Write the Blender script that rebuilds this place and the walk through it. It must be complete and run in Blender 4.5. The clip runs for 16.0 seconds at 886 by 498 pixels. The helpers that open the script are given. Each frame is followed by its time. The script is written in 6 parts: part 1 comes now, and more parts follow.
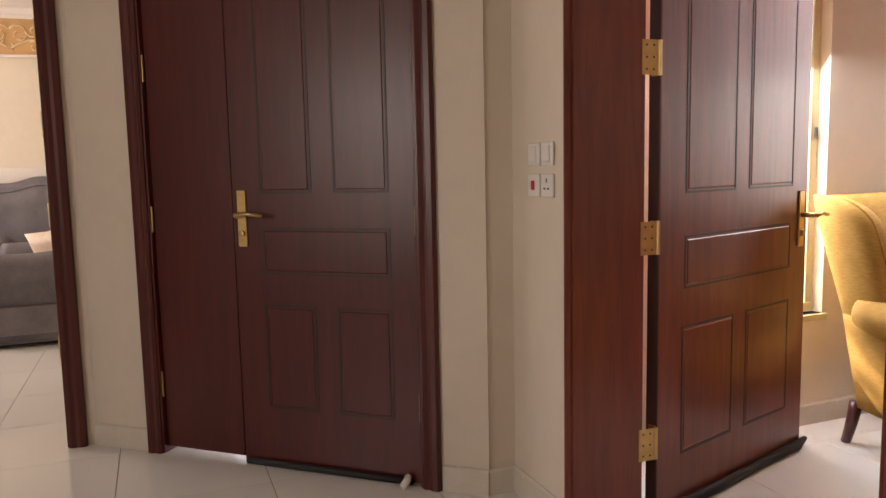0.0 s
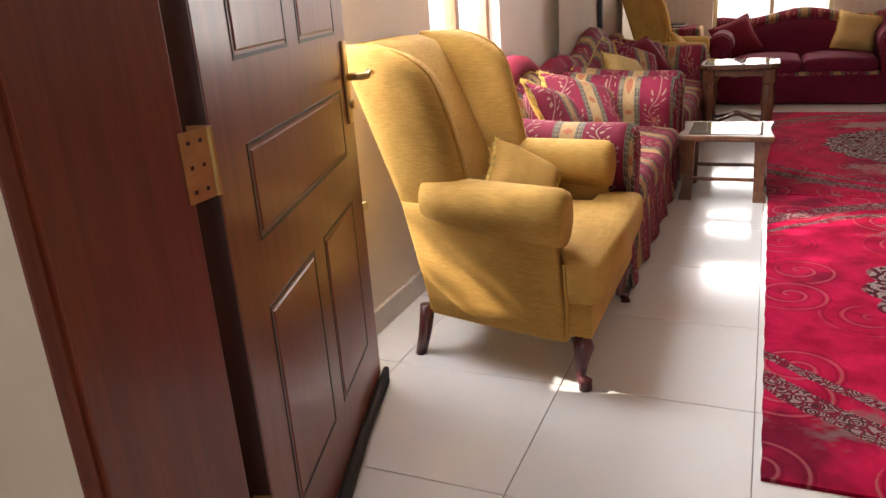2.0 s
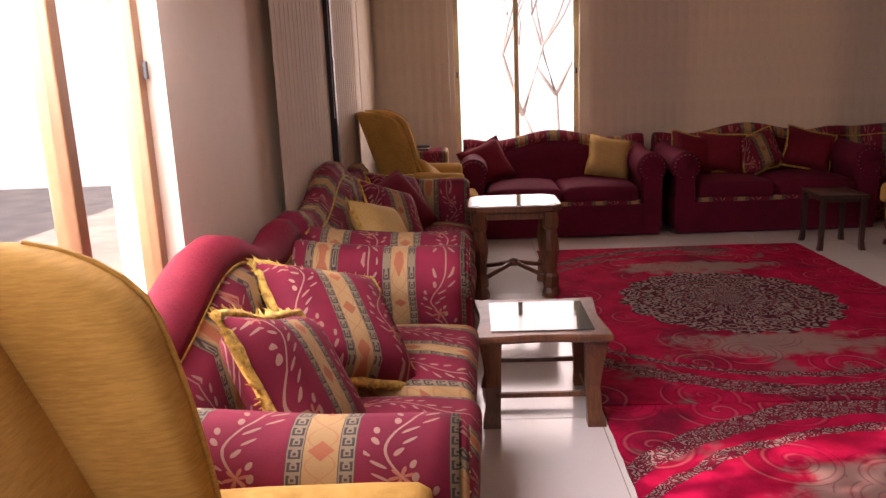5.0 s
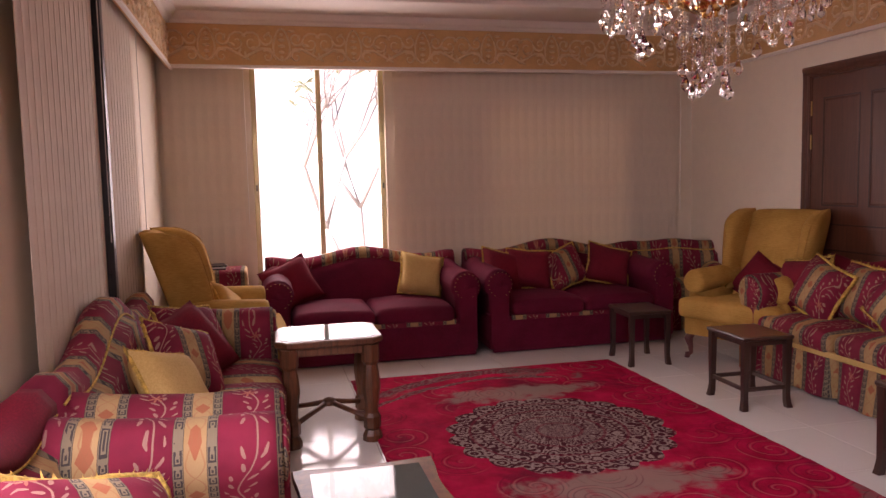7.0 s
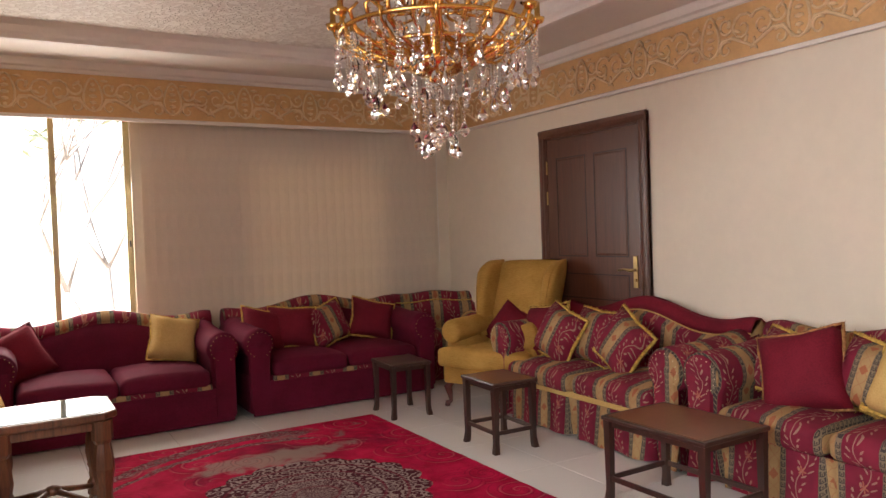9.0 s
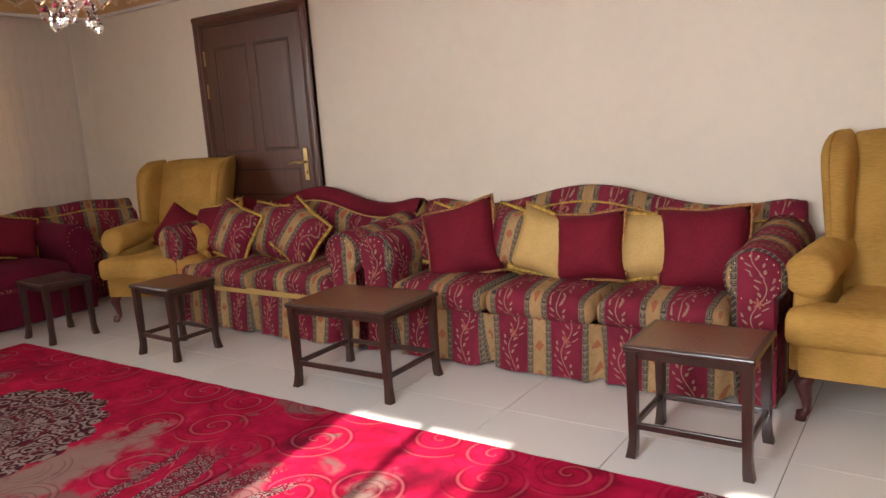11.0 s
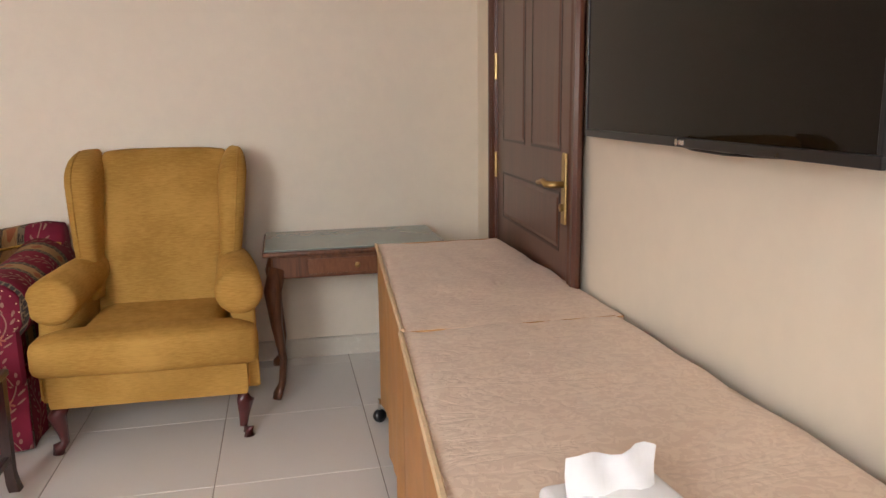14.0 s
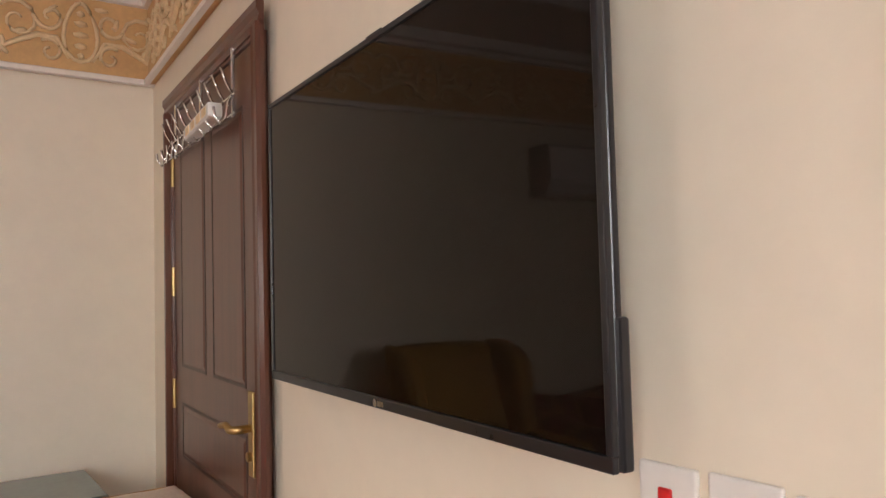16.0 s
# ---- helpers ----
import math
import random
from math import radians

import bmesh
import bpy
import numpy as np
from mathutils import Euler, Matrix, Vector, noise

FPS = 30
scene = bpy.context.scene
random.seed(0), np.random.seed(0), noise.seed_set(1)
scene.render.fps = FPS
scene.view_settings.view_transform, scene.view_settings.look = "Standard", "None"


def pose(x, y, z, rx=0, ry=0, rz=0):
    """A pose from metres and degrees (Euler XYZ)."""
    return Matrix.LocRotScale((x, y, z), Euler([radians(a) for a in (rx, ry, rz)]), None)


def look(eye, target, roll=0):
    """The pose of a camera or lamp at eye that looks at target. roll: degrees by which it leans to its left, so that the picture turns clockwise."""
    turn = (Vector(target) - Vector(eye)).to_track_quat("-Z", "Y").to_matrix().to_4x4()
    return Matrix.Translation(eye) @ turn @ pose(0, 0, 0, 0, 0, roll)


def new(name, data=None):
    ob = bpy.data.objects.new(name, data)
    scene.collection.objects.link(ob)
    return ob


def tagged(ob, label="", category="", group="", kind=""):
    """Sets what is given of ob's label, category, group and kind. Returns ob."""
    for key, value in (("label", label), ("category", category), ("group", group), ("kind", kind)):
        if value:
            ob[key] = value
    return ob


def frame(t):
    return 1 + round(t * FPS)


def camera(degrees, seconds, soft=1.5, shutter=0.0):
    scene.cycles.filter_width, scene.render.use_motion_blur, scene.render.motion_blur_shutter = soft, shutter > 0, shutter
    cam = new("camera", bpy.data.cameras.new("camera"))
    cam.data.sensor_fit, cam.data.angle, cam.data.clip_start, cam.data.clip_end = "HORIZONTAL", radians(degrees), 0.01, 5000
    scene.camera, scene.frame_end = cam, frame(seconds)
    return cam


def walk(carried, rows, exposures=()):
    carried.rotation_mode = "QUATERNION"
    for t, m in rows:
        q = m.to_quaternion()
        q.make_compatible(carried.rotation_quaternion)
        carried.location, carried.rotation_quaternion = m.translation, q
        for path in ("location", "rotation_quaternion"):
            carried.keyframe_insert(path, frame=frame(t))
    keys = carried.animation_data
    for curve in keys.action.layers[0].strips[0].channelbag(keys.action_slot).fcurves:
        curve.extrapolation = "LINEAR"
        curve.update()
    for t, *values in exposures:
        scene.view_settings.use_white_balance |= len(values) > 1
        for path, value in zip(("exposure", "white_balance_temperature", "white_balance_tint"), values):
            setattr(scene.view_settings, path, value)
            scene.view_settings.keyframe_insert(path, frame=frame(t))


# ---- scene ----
cam = camera(61.9, 16.0)
PATH = [
    (0, (1.397, 0.402, 1.226), (2.060, 2.107, 1.023), -1.2),
    (0.5, (1.558, 0.670, 1.248), (2.472, 2.236, 0.939), -2.0),
    (1, (1.649, 1.040, 1.236), (2.864, 2.352, 0.806), -3.7),
    (1.5, (1.818, 1.341, 1.221), (3.231, 2.395, 0.691), -3.9),
    (2, (2.018, 1.603, 1.206), (3.606, 2.313, 0.604), -4.1),
    (2.5, (2.280, 1.783, 1.225), (3.969, 2.198, 0.626), -3.9),
    (3, (2.567, 1.812, 1.248), (4.294, 2.081, 0.671), -2.3),
    (3.5, (2.892, 1.911, 1.252), (4.630, 2.079, 0.674), -2.1),
    (6, (4.036, 2.060, 1.322), (5.862, 1.995, 1.106), -2.1),
    (6.5, (4.134, 2.087, 1.350), (5.947, 1.826, 1.167), -1.6),
    (7, (4.179, 2.088, 1.355), (5.960, 1.659, 1.191), -1.3),
    (7.5, (4.184, 2.044, 1.353), (5.915, 1.436, 1.207), -1.1),
    (8, (4.178, 1.995, 1.360), (5.846, 1.227, 1.242), -1.1),
    (8.2, (4.172, 1.982, 1.363), (5.822, 1.172, 1.263), -1.2),
    (10.5, (4.163, 1.885, 1.298), (5.434, 0.565, 1.128), -4.0),
    (11, (4.215, 1.918, 1.272), (5.244, 0.427, 0.952), -4.0),
    (11.5, (4.245, 1.952, 1.286), (5.051, 0.351, 0.873), -3.5),
    (12, (4.185, 1.925, 1.265), (4.774, 0.237, 0.827), -3.3),
    (12.5, (4.131, 1.917, 1.292), (4.522, 0.179, 0.831), -3.3),
    (13, (4.021, 1.881, 1.287), (4.191, 0.108, 0.828), -3.1),
    (13.5, (3.893, 1.822, 1.240), (3.802, 0.034, 0.813), -2.4),
    (14, (3.771, 1.722, 1.280), (3.357, -0.196, 0.893), -0.8),
    (14.5, (3.711, 1.624, 1.360), (3.010, -0.242, 1.192), 0.9),
    (15, (3.660, 1.619, 1.407), (2.780, -0.177, 1.415), 0.8),
    (15.5, (3.640, 1.550, 1.416), (2.590, -0.149, 1.515), -0.2),
    (16, (3.621, 1.463, 1.396), (2.472, -0.172, 1.493), -1.5),
]
walk(cam, [(t, look(eye, target, roll)) for t, eye, target, roll in PATH], exposures=[
    (0, 1.15, 7000, 21), (0.6, 1.15, 6900, 15), (1.5, 1.1, 6600, 11), (2.5, 0.85, 6800, 22), (3.5, 0.6, 6600, 11), (6, 0.42, 7700, 54), (7, 0.82, 7000, 42), (8, 1.25, 6900, 22),
    (10.5, 1.25, 6600, 15), (12, 1.25, 6600, 14), (13.5, 1.12, 6700, 14), (16, 1.15, 6800, 15)])

# ---- world, sun, window light, added fill ----
SUN_WAY = Vector((0.17, -1.0, -0.72)).normalized()
world = bpy.data.worlds.new("sky_world")
scene.world = world
world.use_nodes = True
wn = world.node_tree
sky = wn.nodes.new("ShaderNodeTexSky")
sky.sky_type = "NISHITA"
sky.sun_disc = False
sky.sun_elevation = math.asin(-SUN_WAY.z)
sky.sun_rotation = math.atan2(-SUN_WAY.x, -SUN_WAY.y)
wn.links.new(sky.outputs[0], wn.nodes["Background"].inputs[0])
wn.nodes["Background"].inputs[1].default_value = 0.15
sun_data = bpy.data.lights.new("sun", "SUN")
sun_data.energy, sun_data.angle, sun_data.color = 5.0, radians(0.6), (1.0, 0.94, 0.85)
sun = new("sun", sun_data)
sun.matrix_world = look((4, 12, 8), Vector((4, 12, 8)) + SUN_WAY)


def area_lamp(name, eye, way, w, h, watts, color=(1.0, 0.96, 0.9)):
    d = bpy.data.lights.new(name, "AREA")
    d.shape, d.size, d.size_y, d.energy, d.color = "RECTANGLE", w, h, watts, color
    ob = new(name, d)
    ob.matrix_world = look(eye, Vector(eye) + Vector(way))
    return ob


area_lamp("window_light_far", (10.83, 1.59, 1.45), (-1, 0, -0.3), 1.1, 1.6, 20)
area_lamp("window_light_side", (5.39, 3.06, 1.5), (0, -1, -0.8), 0.8, 1.7, 54, (0.9, 0.955, 1.0))
area_lamp("window_light_door", (3.8, 3.06, 1.5), (0, -1, -0.8), 0.8, 1.7, 36, (0.9, 0.955, 1.0))
# Fill lamps added to brighten the hall and sitting room; no window is built there.
area_lamp("window_light_hall", (-2.1, 0.8, 1.6), (1, 0, 0), 1.4, 1.4, 17)
area_lamp("window_light_sitting", (-2.4, 7.2, 1.6), (1, -0.2, 0), 1.4, 1.6, 40)


# ---- materials ----
class Graph:
    """Short-hand for shader nodes."""

    def __init__(self, name):
        self.mat = bpy.data.materials.new(name)
        self.mat.use_nodes = True
        self.tree = self.mat.node_tree
        self.bsdf = self.tree.nodes["Principled BSDF"]
        self.coord = self.tree.nodes.new("ShaderNodeTexCoord")

    def put(self, socket, value):
        if isinstance(value, bpy.types.NodeSocket):
            self.tree.links.new(value, socket)
        elif isinstance(value, (tuple, list)) and len(value) == 3 and socket.type == "RGBA":
            socket.default_value = (*value, 1)
        else:
            socket.default_value = value

    def m(self, op, a, b=0.0, c=0.0):
        n = self.tree.nodes.new("ShaderNodeMath")
        n.operation = op
        for s, v in zip(n.inputs, (a, b, c)):
            self.put(s, v)
        return n.outputs[0]

    def mix(self, f, a, b, blend="MIX"):
        n = self.tree.nodes.new("ShaderNodeMix")
        n.data_type, n.blend_type = "RGBA", blend
        self.put(n.inputs[0], f)
        self.put(n.inputs[6], a)
        self.put(n.inputs[7], b)
        return n.outputs[2]

    def noise(self, scale, detail=3.0, rough=0.55, vec=None, distort=0.0):
        n = self.tree.nodes.new("ShaderNodeTexNoise")
        n.inputs["Scale"].default_value, n.inputs["Detail"].default_value = scale, detail
        n.inputs["Roughness"].default_value, n.inputs["Distortion"].default_value = rough, distort
        self.put(n.inputs["Vector"], vec or self.coord.outputs["Object"])
        return n.outputs[0]

    def voronoi(self, scale, feature="F1", vec=None):
        n = self.tree.nodes.new("ShaderNodeTexVoronoi")
        n.feature = feature
        n.inputs["Scale"].default_value = scale
        self.put(n.inputs["Vector"], vec or self.coord.outputs["Object"])
        return n.outputs["Distance"]

    def stretch(self, sx, sy, sz):
        n = self.tree.nodes.new("ShaderNodeMapping")
        self.put(n.inputs[0], self.coord.outputs["Object"])
        n.inputs["Scale"].default_value = (sx, sy, sz)
        return n.outputs[0]

    def xyz(self):
        n = self.tree.nodes.new("ShaderNodeSeparateXYZ")
        self.put(n.inputs[0], self.coord.outputs["Object"])
        return n.outputs

    def step(self, v, lo, hi):
        n = self.tree.nodes.new("ShaderNodeMapRange")
        n.interpolation_type = "SMOOTHSTEP"
        n.inputs[1].default_value, n.inputs[2].default_value = lo, hi
        self.put(n.inputs[0], v)
        return n.outputs[0]

    def bump(self, height, strength=0.2, distance=0.01):
        n = self.tree.nodes.new("ShaderNodeBump")
        n.inputs["Strength"].default_value, n.inputs["Distance"].default_value = strength, distance
        self.put(n.inputs["Height"], height)
        self.put(self.bsdf.inputs["Normal"], n.outputs[0])

    def done(self, color, rough=0.6, metal=0.0, **more):
        self.put(self.bsdf.inputs["Base Color"], color)
        self.put(self.bsdf.inputs["Roughness"], rough)
        self.put(self.bsdf.inputs["Metallic"], metal)
        for k, v in more.items():
            self.put(self.bsdf.inputs[k.replace("_", " ")], v)
        return self.mat


def plain(name, color, rough=0.6, metal=0.0, var=0.12, scale=3.0, bump=0.08, bscale=90.0, **more):
    g = Graph(name)
    a = g.noise(scale, 4)
    b = g.noise(scale * 11, 3)
    f = g.m("ADD", g.m("MULTIPLY", a, 0.65), g.m("MULTIPLY", b, 0.35))
    dark = tuple(c * (1 - var * 1.6) for c in color)
    light = tuple(min(1, c * (1 + var)) for c in color)
    if bump:
        g.bump(g.noise(bscale, 4), bump, 0.004)
    return g.done(g.mix(g.step(f, 0.3, 0.7), dark, light), g.m("ADD", g.m("MULTIPLY", b, 0.14), rough - 0.07), metal, **more)


def wood(name, dark, light, rough=0.35, grain=(1, 1, 14), coat=0.3, bump=0.08):
    g = Graph(name)
    v = g.stretch(grain[0] * 14, grain[1] * 14, 14.0 / grain[2])
    n1 = g.noise(1.6, 6, 0.6, v, 0.8)
    n2 = g.noise(9.0, 4, 0.6, v)
    big = g.noise(1.1, 2)
    f = g.m("ADD", g.m("ADD", g.m("MULTIPLY", n1, 0.55), g.m("MULTIPLY", n2, 0.25)), g.m("MULTIPLY", big, 0.25))
    g.bump(n2, bump, 0.002)
    return g.done(g.mix(g.step(f, 0.35, 0.7), dark, light), g.m("ADD", g.m("MULTIPLY", big, 0.16), rough - 0.08), 0.0,
                  **{"Coat_Weight": coat, "Coat_Roughness": 0.18})


def striped(name, axis):
    """Woven upholstery: wine-red bands with vines, gold bands with diamonds, grey-green key borders."""
    g = Graph(name)
    p = g.xyz()
    across = p[axis]
    along = g.m("ADD", p[2], g.m("MULTIPLY", p[1 - axis], 0.9)) if axis == 0 else g.m("SUBTRACT", p[2], g.m("MULTIPLY", g.m("ABSOLUTE", p[0]), 0.9))
    per = 0.285
    u = g.m("MULTIPLY", g.m("FRACT", g.m("ADD", g.m("DIVIDE", across, per), 20.27)), per)
    weave = g.noise(420, 2)
    big = g.noise(5, 3)
    red = g.mix(g.step(big, 0.3, 0.7), (0.15, 0.010, 0.026), (0.235, 0.018, 0.042))
    # vine
    wave = g.m("MULTIPLY", g.m("SINE", g.m("MULTIPLY", along, 24.0)), 0.030)
    off = g.m("SUBTRACT", u, 0.214)
    stem = g.m("LESS_THAN", g.m("ABSOLUTE", g.m("SUBTRACT", off, wave)), 0.0027)
    t = g.m("MULTIPLY", along, 34.0)
    k = g.m("DIVIDE", g.m("SUBTRACT", g.m("FRACT", t), 0.5), 34.0)
    side = g.m("SUBTRACT", g.m("MULTIPLY", g.m("MODULO", g.m("FLOOR", g.m("ADD", t, 400.0)), 2.0), 2.0), 1.0)
    du = g.m("SUBTRACT", off, g.m("ADD", wave, g.m("MULTIPLY", side, 0.023)))
    tilt = g.m("MULTIPLY", side, k)
    la = g.m("MULTIPLY", g.m("ADD", du, tilt), 0.7)
    lb = g.m("MULTIPLY", g.m("SUBTRACT", du, tilt), 0.7)
    leaf = g.m("LESS_THAN", g.m("ADD", g.m("POWER", g.m("DIVIDE", la, 0.0135), 2.0), g.m("POWER", g.m("DIVIDE", lb, 0.0048), 2.0)), 1.0)
    dv = g.m("ADD", g.m("SUBTRACT", off, wave), g.m("MULTIPLY", side, 0.038))
    lc = g.m("MULTIPLY", g.m("SUBTRACT", dv, tilt), 0.7)
    ld = g.m("MULTIPLY", g.m("ADD", dv, tilt), 0.7)
    leaf = g.m("MAXIMUM", leaf, g.m("LESS_THAN", g.m("ADD", g.m("POWER", g.m("DIVIDE", lc, 0.013), 2.0), g.m("POWER", g.m("DIVIDE", ld, 0.0042), 2.0)), 1.0))
    k2 = g.m("DIVIDE", g.m("SUBTRACT", g.m("FRACT", g.m("MULTIPLY", along, 3.8)), 0.5), 3.8)
    r2 = g.m("SQRT", g.m("ADD", g.m("POWER", off, 2.0), g.m("POWER", k2, 2.0)))
    th2 = g.m("ARCTAN2", k2, off)
    bud = g.m("LESS_THAN", r2, g.m("ADD", 0.015, g.m("MULTIPLY", g.m("SINE", g.m("MULTIPLY", th2, 6.0)), 0.0095)))
    fl = g.m("MULTIPLY", g.m("MAXIMUM", stem, leaf), g.m("LESS_THAN", g.m("ABSOLUTE", off), 0.068))
    red = g.mix(g.m("MULTIPLY", fl, 0.75), red, (0.36, 0.235, 0.17))
    red = g.mix(g.m("MULTIPLY", bud, 0.8), red, (0.40, 0.15, 0.09))
    # gold band and its diamonds
    gold = g.mix(g.step(big, 0.3, 0.7), (0.34, 0.205, 0.085), (0.44, 0.28, 0.13))
    fv = g.m("SUBTRACT", g.m("FRACT", g.m("MULTIPLY", along, 7.4)), 0.5)
    dia = g.m("ADD", g.m("DIVIDE", g.m("ABSOLUTE", g.m("SUBTRACT", u, 0.0715)), 0.024), g.m("MULTIPLY", g.m("ABSOLUTE", fv), 5.2))
    gold = g.mix(g.m("MULTIPLY", g.m("LESS_THAN", dia, 1.0), 0.75), gold, (0.34, 0.08, 0.04))
    twist = g.m("MULTIPLY", g.m("SINE", g.m("MULTIPLY", along, 46.0)), 0.026)
    lace = g.m("LESS_THAN", g.m("ABSOLUTE", g.m("SUBTRACT", g.m("ABSOLUTE", g.m("SUBTRACT", u, 0.0715)), g.m("ABSOLUTE", twist))), 0.0022)
    gold = g.mix(g.m("MULTIPLY", lace, 0.5), gold, (0.33, 0.13, 0.06))
    # key borders
    k1 = g.m("SUBTRACT", g.m("FRACT", g.m("MULTIPLY", along, 33.0)), 0.5)
    k2 = g.m("SUBTRACT", g.m("FRACT", g.m("MULTIPLY", g.m("SUBTRACT", g.m("ABSOLUTE", g.m("SUBTRACT", u, 0.0715)), 0.031), 33.0)), 0.5)
    square = g.m("MAXIMUM", g.m("ABSOLUTE", k1), g.m("ABSOLUTE", k2))
    ring = g.m("LESS_THAN", g.m("ABSOLUTE", g.m("SUBTRACT", square, 0.29)), 0.075)
    gap = g.m("MULTIPLY", g.m("GREATER_THAN", k1, 0.0), g.m("LESS_THAN", g.m("ABSOLUTE", k2), 0.16))
    key = g.m("MAXIMUM", g.m("MULTIPLY", ring, g.m("SUBTRACT", 1.0, gap)), g.m("LESS_THAN", square, 0.10))
    key = g.m("MAXIMUM", key, g.m("GREATER_THAN", g.m("ABSOLUTE", k2), 0.45))
    border = g.mix(key, (0.21, 0.165, 0.105), (0.055, 0.045, 0.042))
    in_gold = g.m("LESS_THAN", g.m("ABSOLUTE", g.m("SUBTRACT", u, 0.0715)), 0.031)
    in_bord = g.m("LESS_THAN", g.m("ABSOLUTE", g.m("SUBTRACT", u, 0.0715)), 0.061)
    col = g.mix(in_gold, g.mix(in_bord, red, border), gold)
    col = g.mix(0.25, col, g.mix(weave, (0.35, 0.35, 0.35), (1, 1, 1)), "MULTIPLY")
    g.bump(weave, 0.25, 0.002)
    return g.done(col, 0.85, 0.0, Specular_IOR_Level=0.25)


def velvet(name, dark, light, sheen=0.4, slub=True):
    g = Graph(name)
    big = g.noise(4, 3)
    fine = g.noise(1.0, 3, 0.6, g.stretch(30, 30, 260)) if slub else g.noise(150, 2)
    f = g.m("ADD", g.m("MULTIPLY", big, 0.55), g.m("MULTIPLY", fine, 0.45))
    g.bump(fine, 0.12, 0.003)
    return g.done(g.mix(g.step(f, 0.32, 0.68), dark, light), 0.82, 0.0, Sheen_Weight=sheen * 0.3, Sheen_Roughness=0.4, Sheen_Tint=light, Specular_IOR_Level=0.2)


def brocade(name, dark, light):
    """Satin cloth with a woven leaf pattern and soft creases."""
    g = Graph(name)
    leafy = g.step(g.noise(34, 2, 0.5, None, 1.8), 0.46, 0.54)
    crease = g.noise(1.0, 4, 0.6, g.stretch(3.5, 9, 6), 1.2)
    ridge = g.m("ABSOLUTE", g.m("SUBTRACT", crease, 0.5))
    g.bump(g.m("ADD", g.m("MULTIPLY", g.m("MINIMUM", ridge, 0.06), 9.0), g.m("MULTIPLY", leafy, 0.12)), 0.28, 0.006)
    f = g.m("ADD", g.m("MULTIPLY", leafy, 0.45), g.m("MULTIPLY", crease, 0.55))
    return g.done(g.mix(f, dark, light), 0.42, 0.0, Sheen_Weight=0.15, Specular_IOR_Level=0.4)


def rug_material(name, seed):
    """Crimson pile with one grey lace medallion, arcs and light scrolls."""
    g = Graph(name)
    p = g.xyz()
    r = g.m("SQRT", g.m("ADD", g.m("POWER", p[0], 2.0), g.m("POWER", p[1], 2.0)))
    th = g.m("ARCTAN2", p[1], p[0])
    pile = g.noise(260, 2)
    cloud = g.noise(1.7 + 0.2 * seed, 4, 0.6)
    fine = g.noise(7, 4, 0.6)
    base = g.mix(g.step(fine, 0.3, 0.7), (0.33, 0.004, 0.03), (0.56, 0.010, 0.065))
    base = g.mix(g.m("MULTIPLY", g.step(cloud, 0.5, 0.66), 0.75), base, (0.085, 0.006, 0.018))
    grey_patch = g.m("MULTIPLY", g.step(g.noise(2.3, 4, 0.65, None, 0.4), 0.57, 0.66), g.step(g.m("ABSOLUTE", p[0]), 0.55, 0.95))
    base = g.mix(g.m("MULTIPLY", grey_patch, 0.75), base, (0.20, 0.135, 0.12))
    # worn grey fields at the two ends of the medallion
    ex = g.m("DIVIDE", g.m("SUBTRACT", g.m("ABSOLUTE", p[0]), 0.74), 0.20)
    ey = g.m("DIVIDE", p[1], 0.62)
    field = g.m("SUBTRACT", 1.0, g.m("ADD", g.m("POWER", ex, 2.0), g.m("POWER", ey, 2.0)))
    field = g.step(g.m("ADD", field, g.m("MULTIPLY", g.m("SUBTRACT", fine, 0.5), 2.6)), 0.1, 0.75)
    base = g.mix(g.m("MULTIPLY", field, 0.85), base, (0.27, 0.20, 0.165))
    # scrolls
    cell = g.tree.nodes.new("ShaderNodeTexVoronoi")
    cell.voronoi_dimensions = "2D"
    cell.inputs["Scale"].default_value = 2.7
    cell.inputs["Randomness"].default_value = 0.75
    g.put(cell.inputs["Vector"], g.coord.outputs["Object"])
    away = g.tree.nodes.new("ShaderNodeVectorMath")
    away.operation = "SUBTRACT"
    g.put(away.inputs[0], g.coord.outputs["Object"])
    g.put(away.inputs[1], cell.outputs["Position"])
    part_xyz = g.tree.nodes.new("ShaderNodeSeparateXYZ")
    g.put(part_xyz.inputs[0], away.outputs[0])
    turn = g.m("DIVIDE", g.m("ARCTAN2", part_xyz.outputs[1], part_xyz.outputs[0]), 2 * math.pi)
    coil = g.m("ABSOLUTE", g.m("SUBTRACT", g.m("FRACT", g.m("ADD", g.m("MULTIPLY", cell.outputs["Distance"], 5.0), turn)), 0.5))
    scroll = g.m("MULTIPLY", g.m("SUBTRACT", 1.0, g.step(coil, 0.03, 0.09)), g.m("LESS_THAN", cell.outputs["Distance"], 0.46))
    scroll = g.m("MULTIPLY", g.m("MULTIPLY", scroll, g.step(r, 0.62, 0.75)), g.step(g.noise(2.1, 2), 0.36, 0.5))
    base = g.mix(g.m("MULTIPLY", scroll, 0.48), base, (0.42, 0.16, 0.145))
    shade = g.m("MULTIPLY", g.m("MULTIPLY", g.step(coil, 0.12, 0.16), g.m("SUBTRACT", 1.0, g.step(coil, 0.18, 0.26))), g.m("LESS_THAN", cell.outputs["Distance"], 0.46))
    base = g.mix(g.m("MULTIPLY", g.m("MULTIPLY", shade, g.step(r, 0.62, 0.75)), 0.45), base, (0.10, 0.004, 0.02))
    # lace bands at the ends
    arc = g.m("SUBTRACT", g.m("ABSOLUTE", p[0]), g.m("SUBTRACT", 1.29, g.m("MULTIPLY", g.m("POWER", p[1], 2.0), 0.50)))
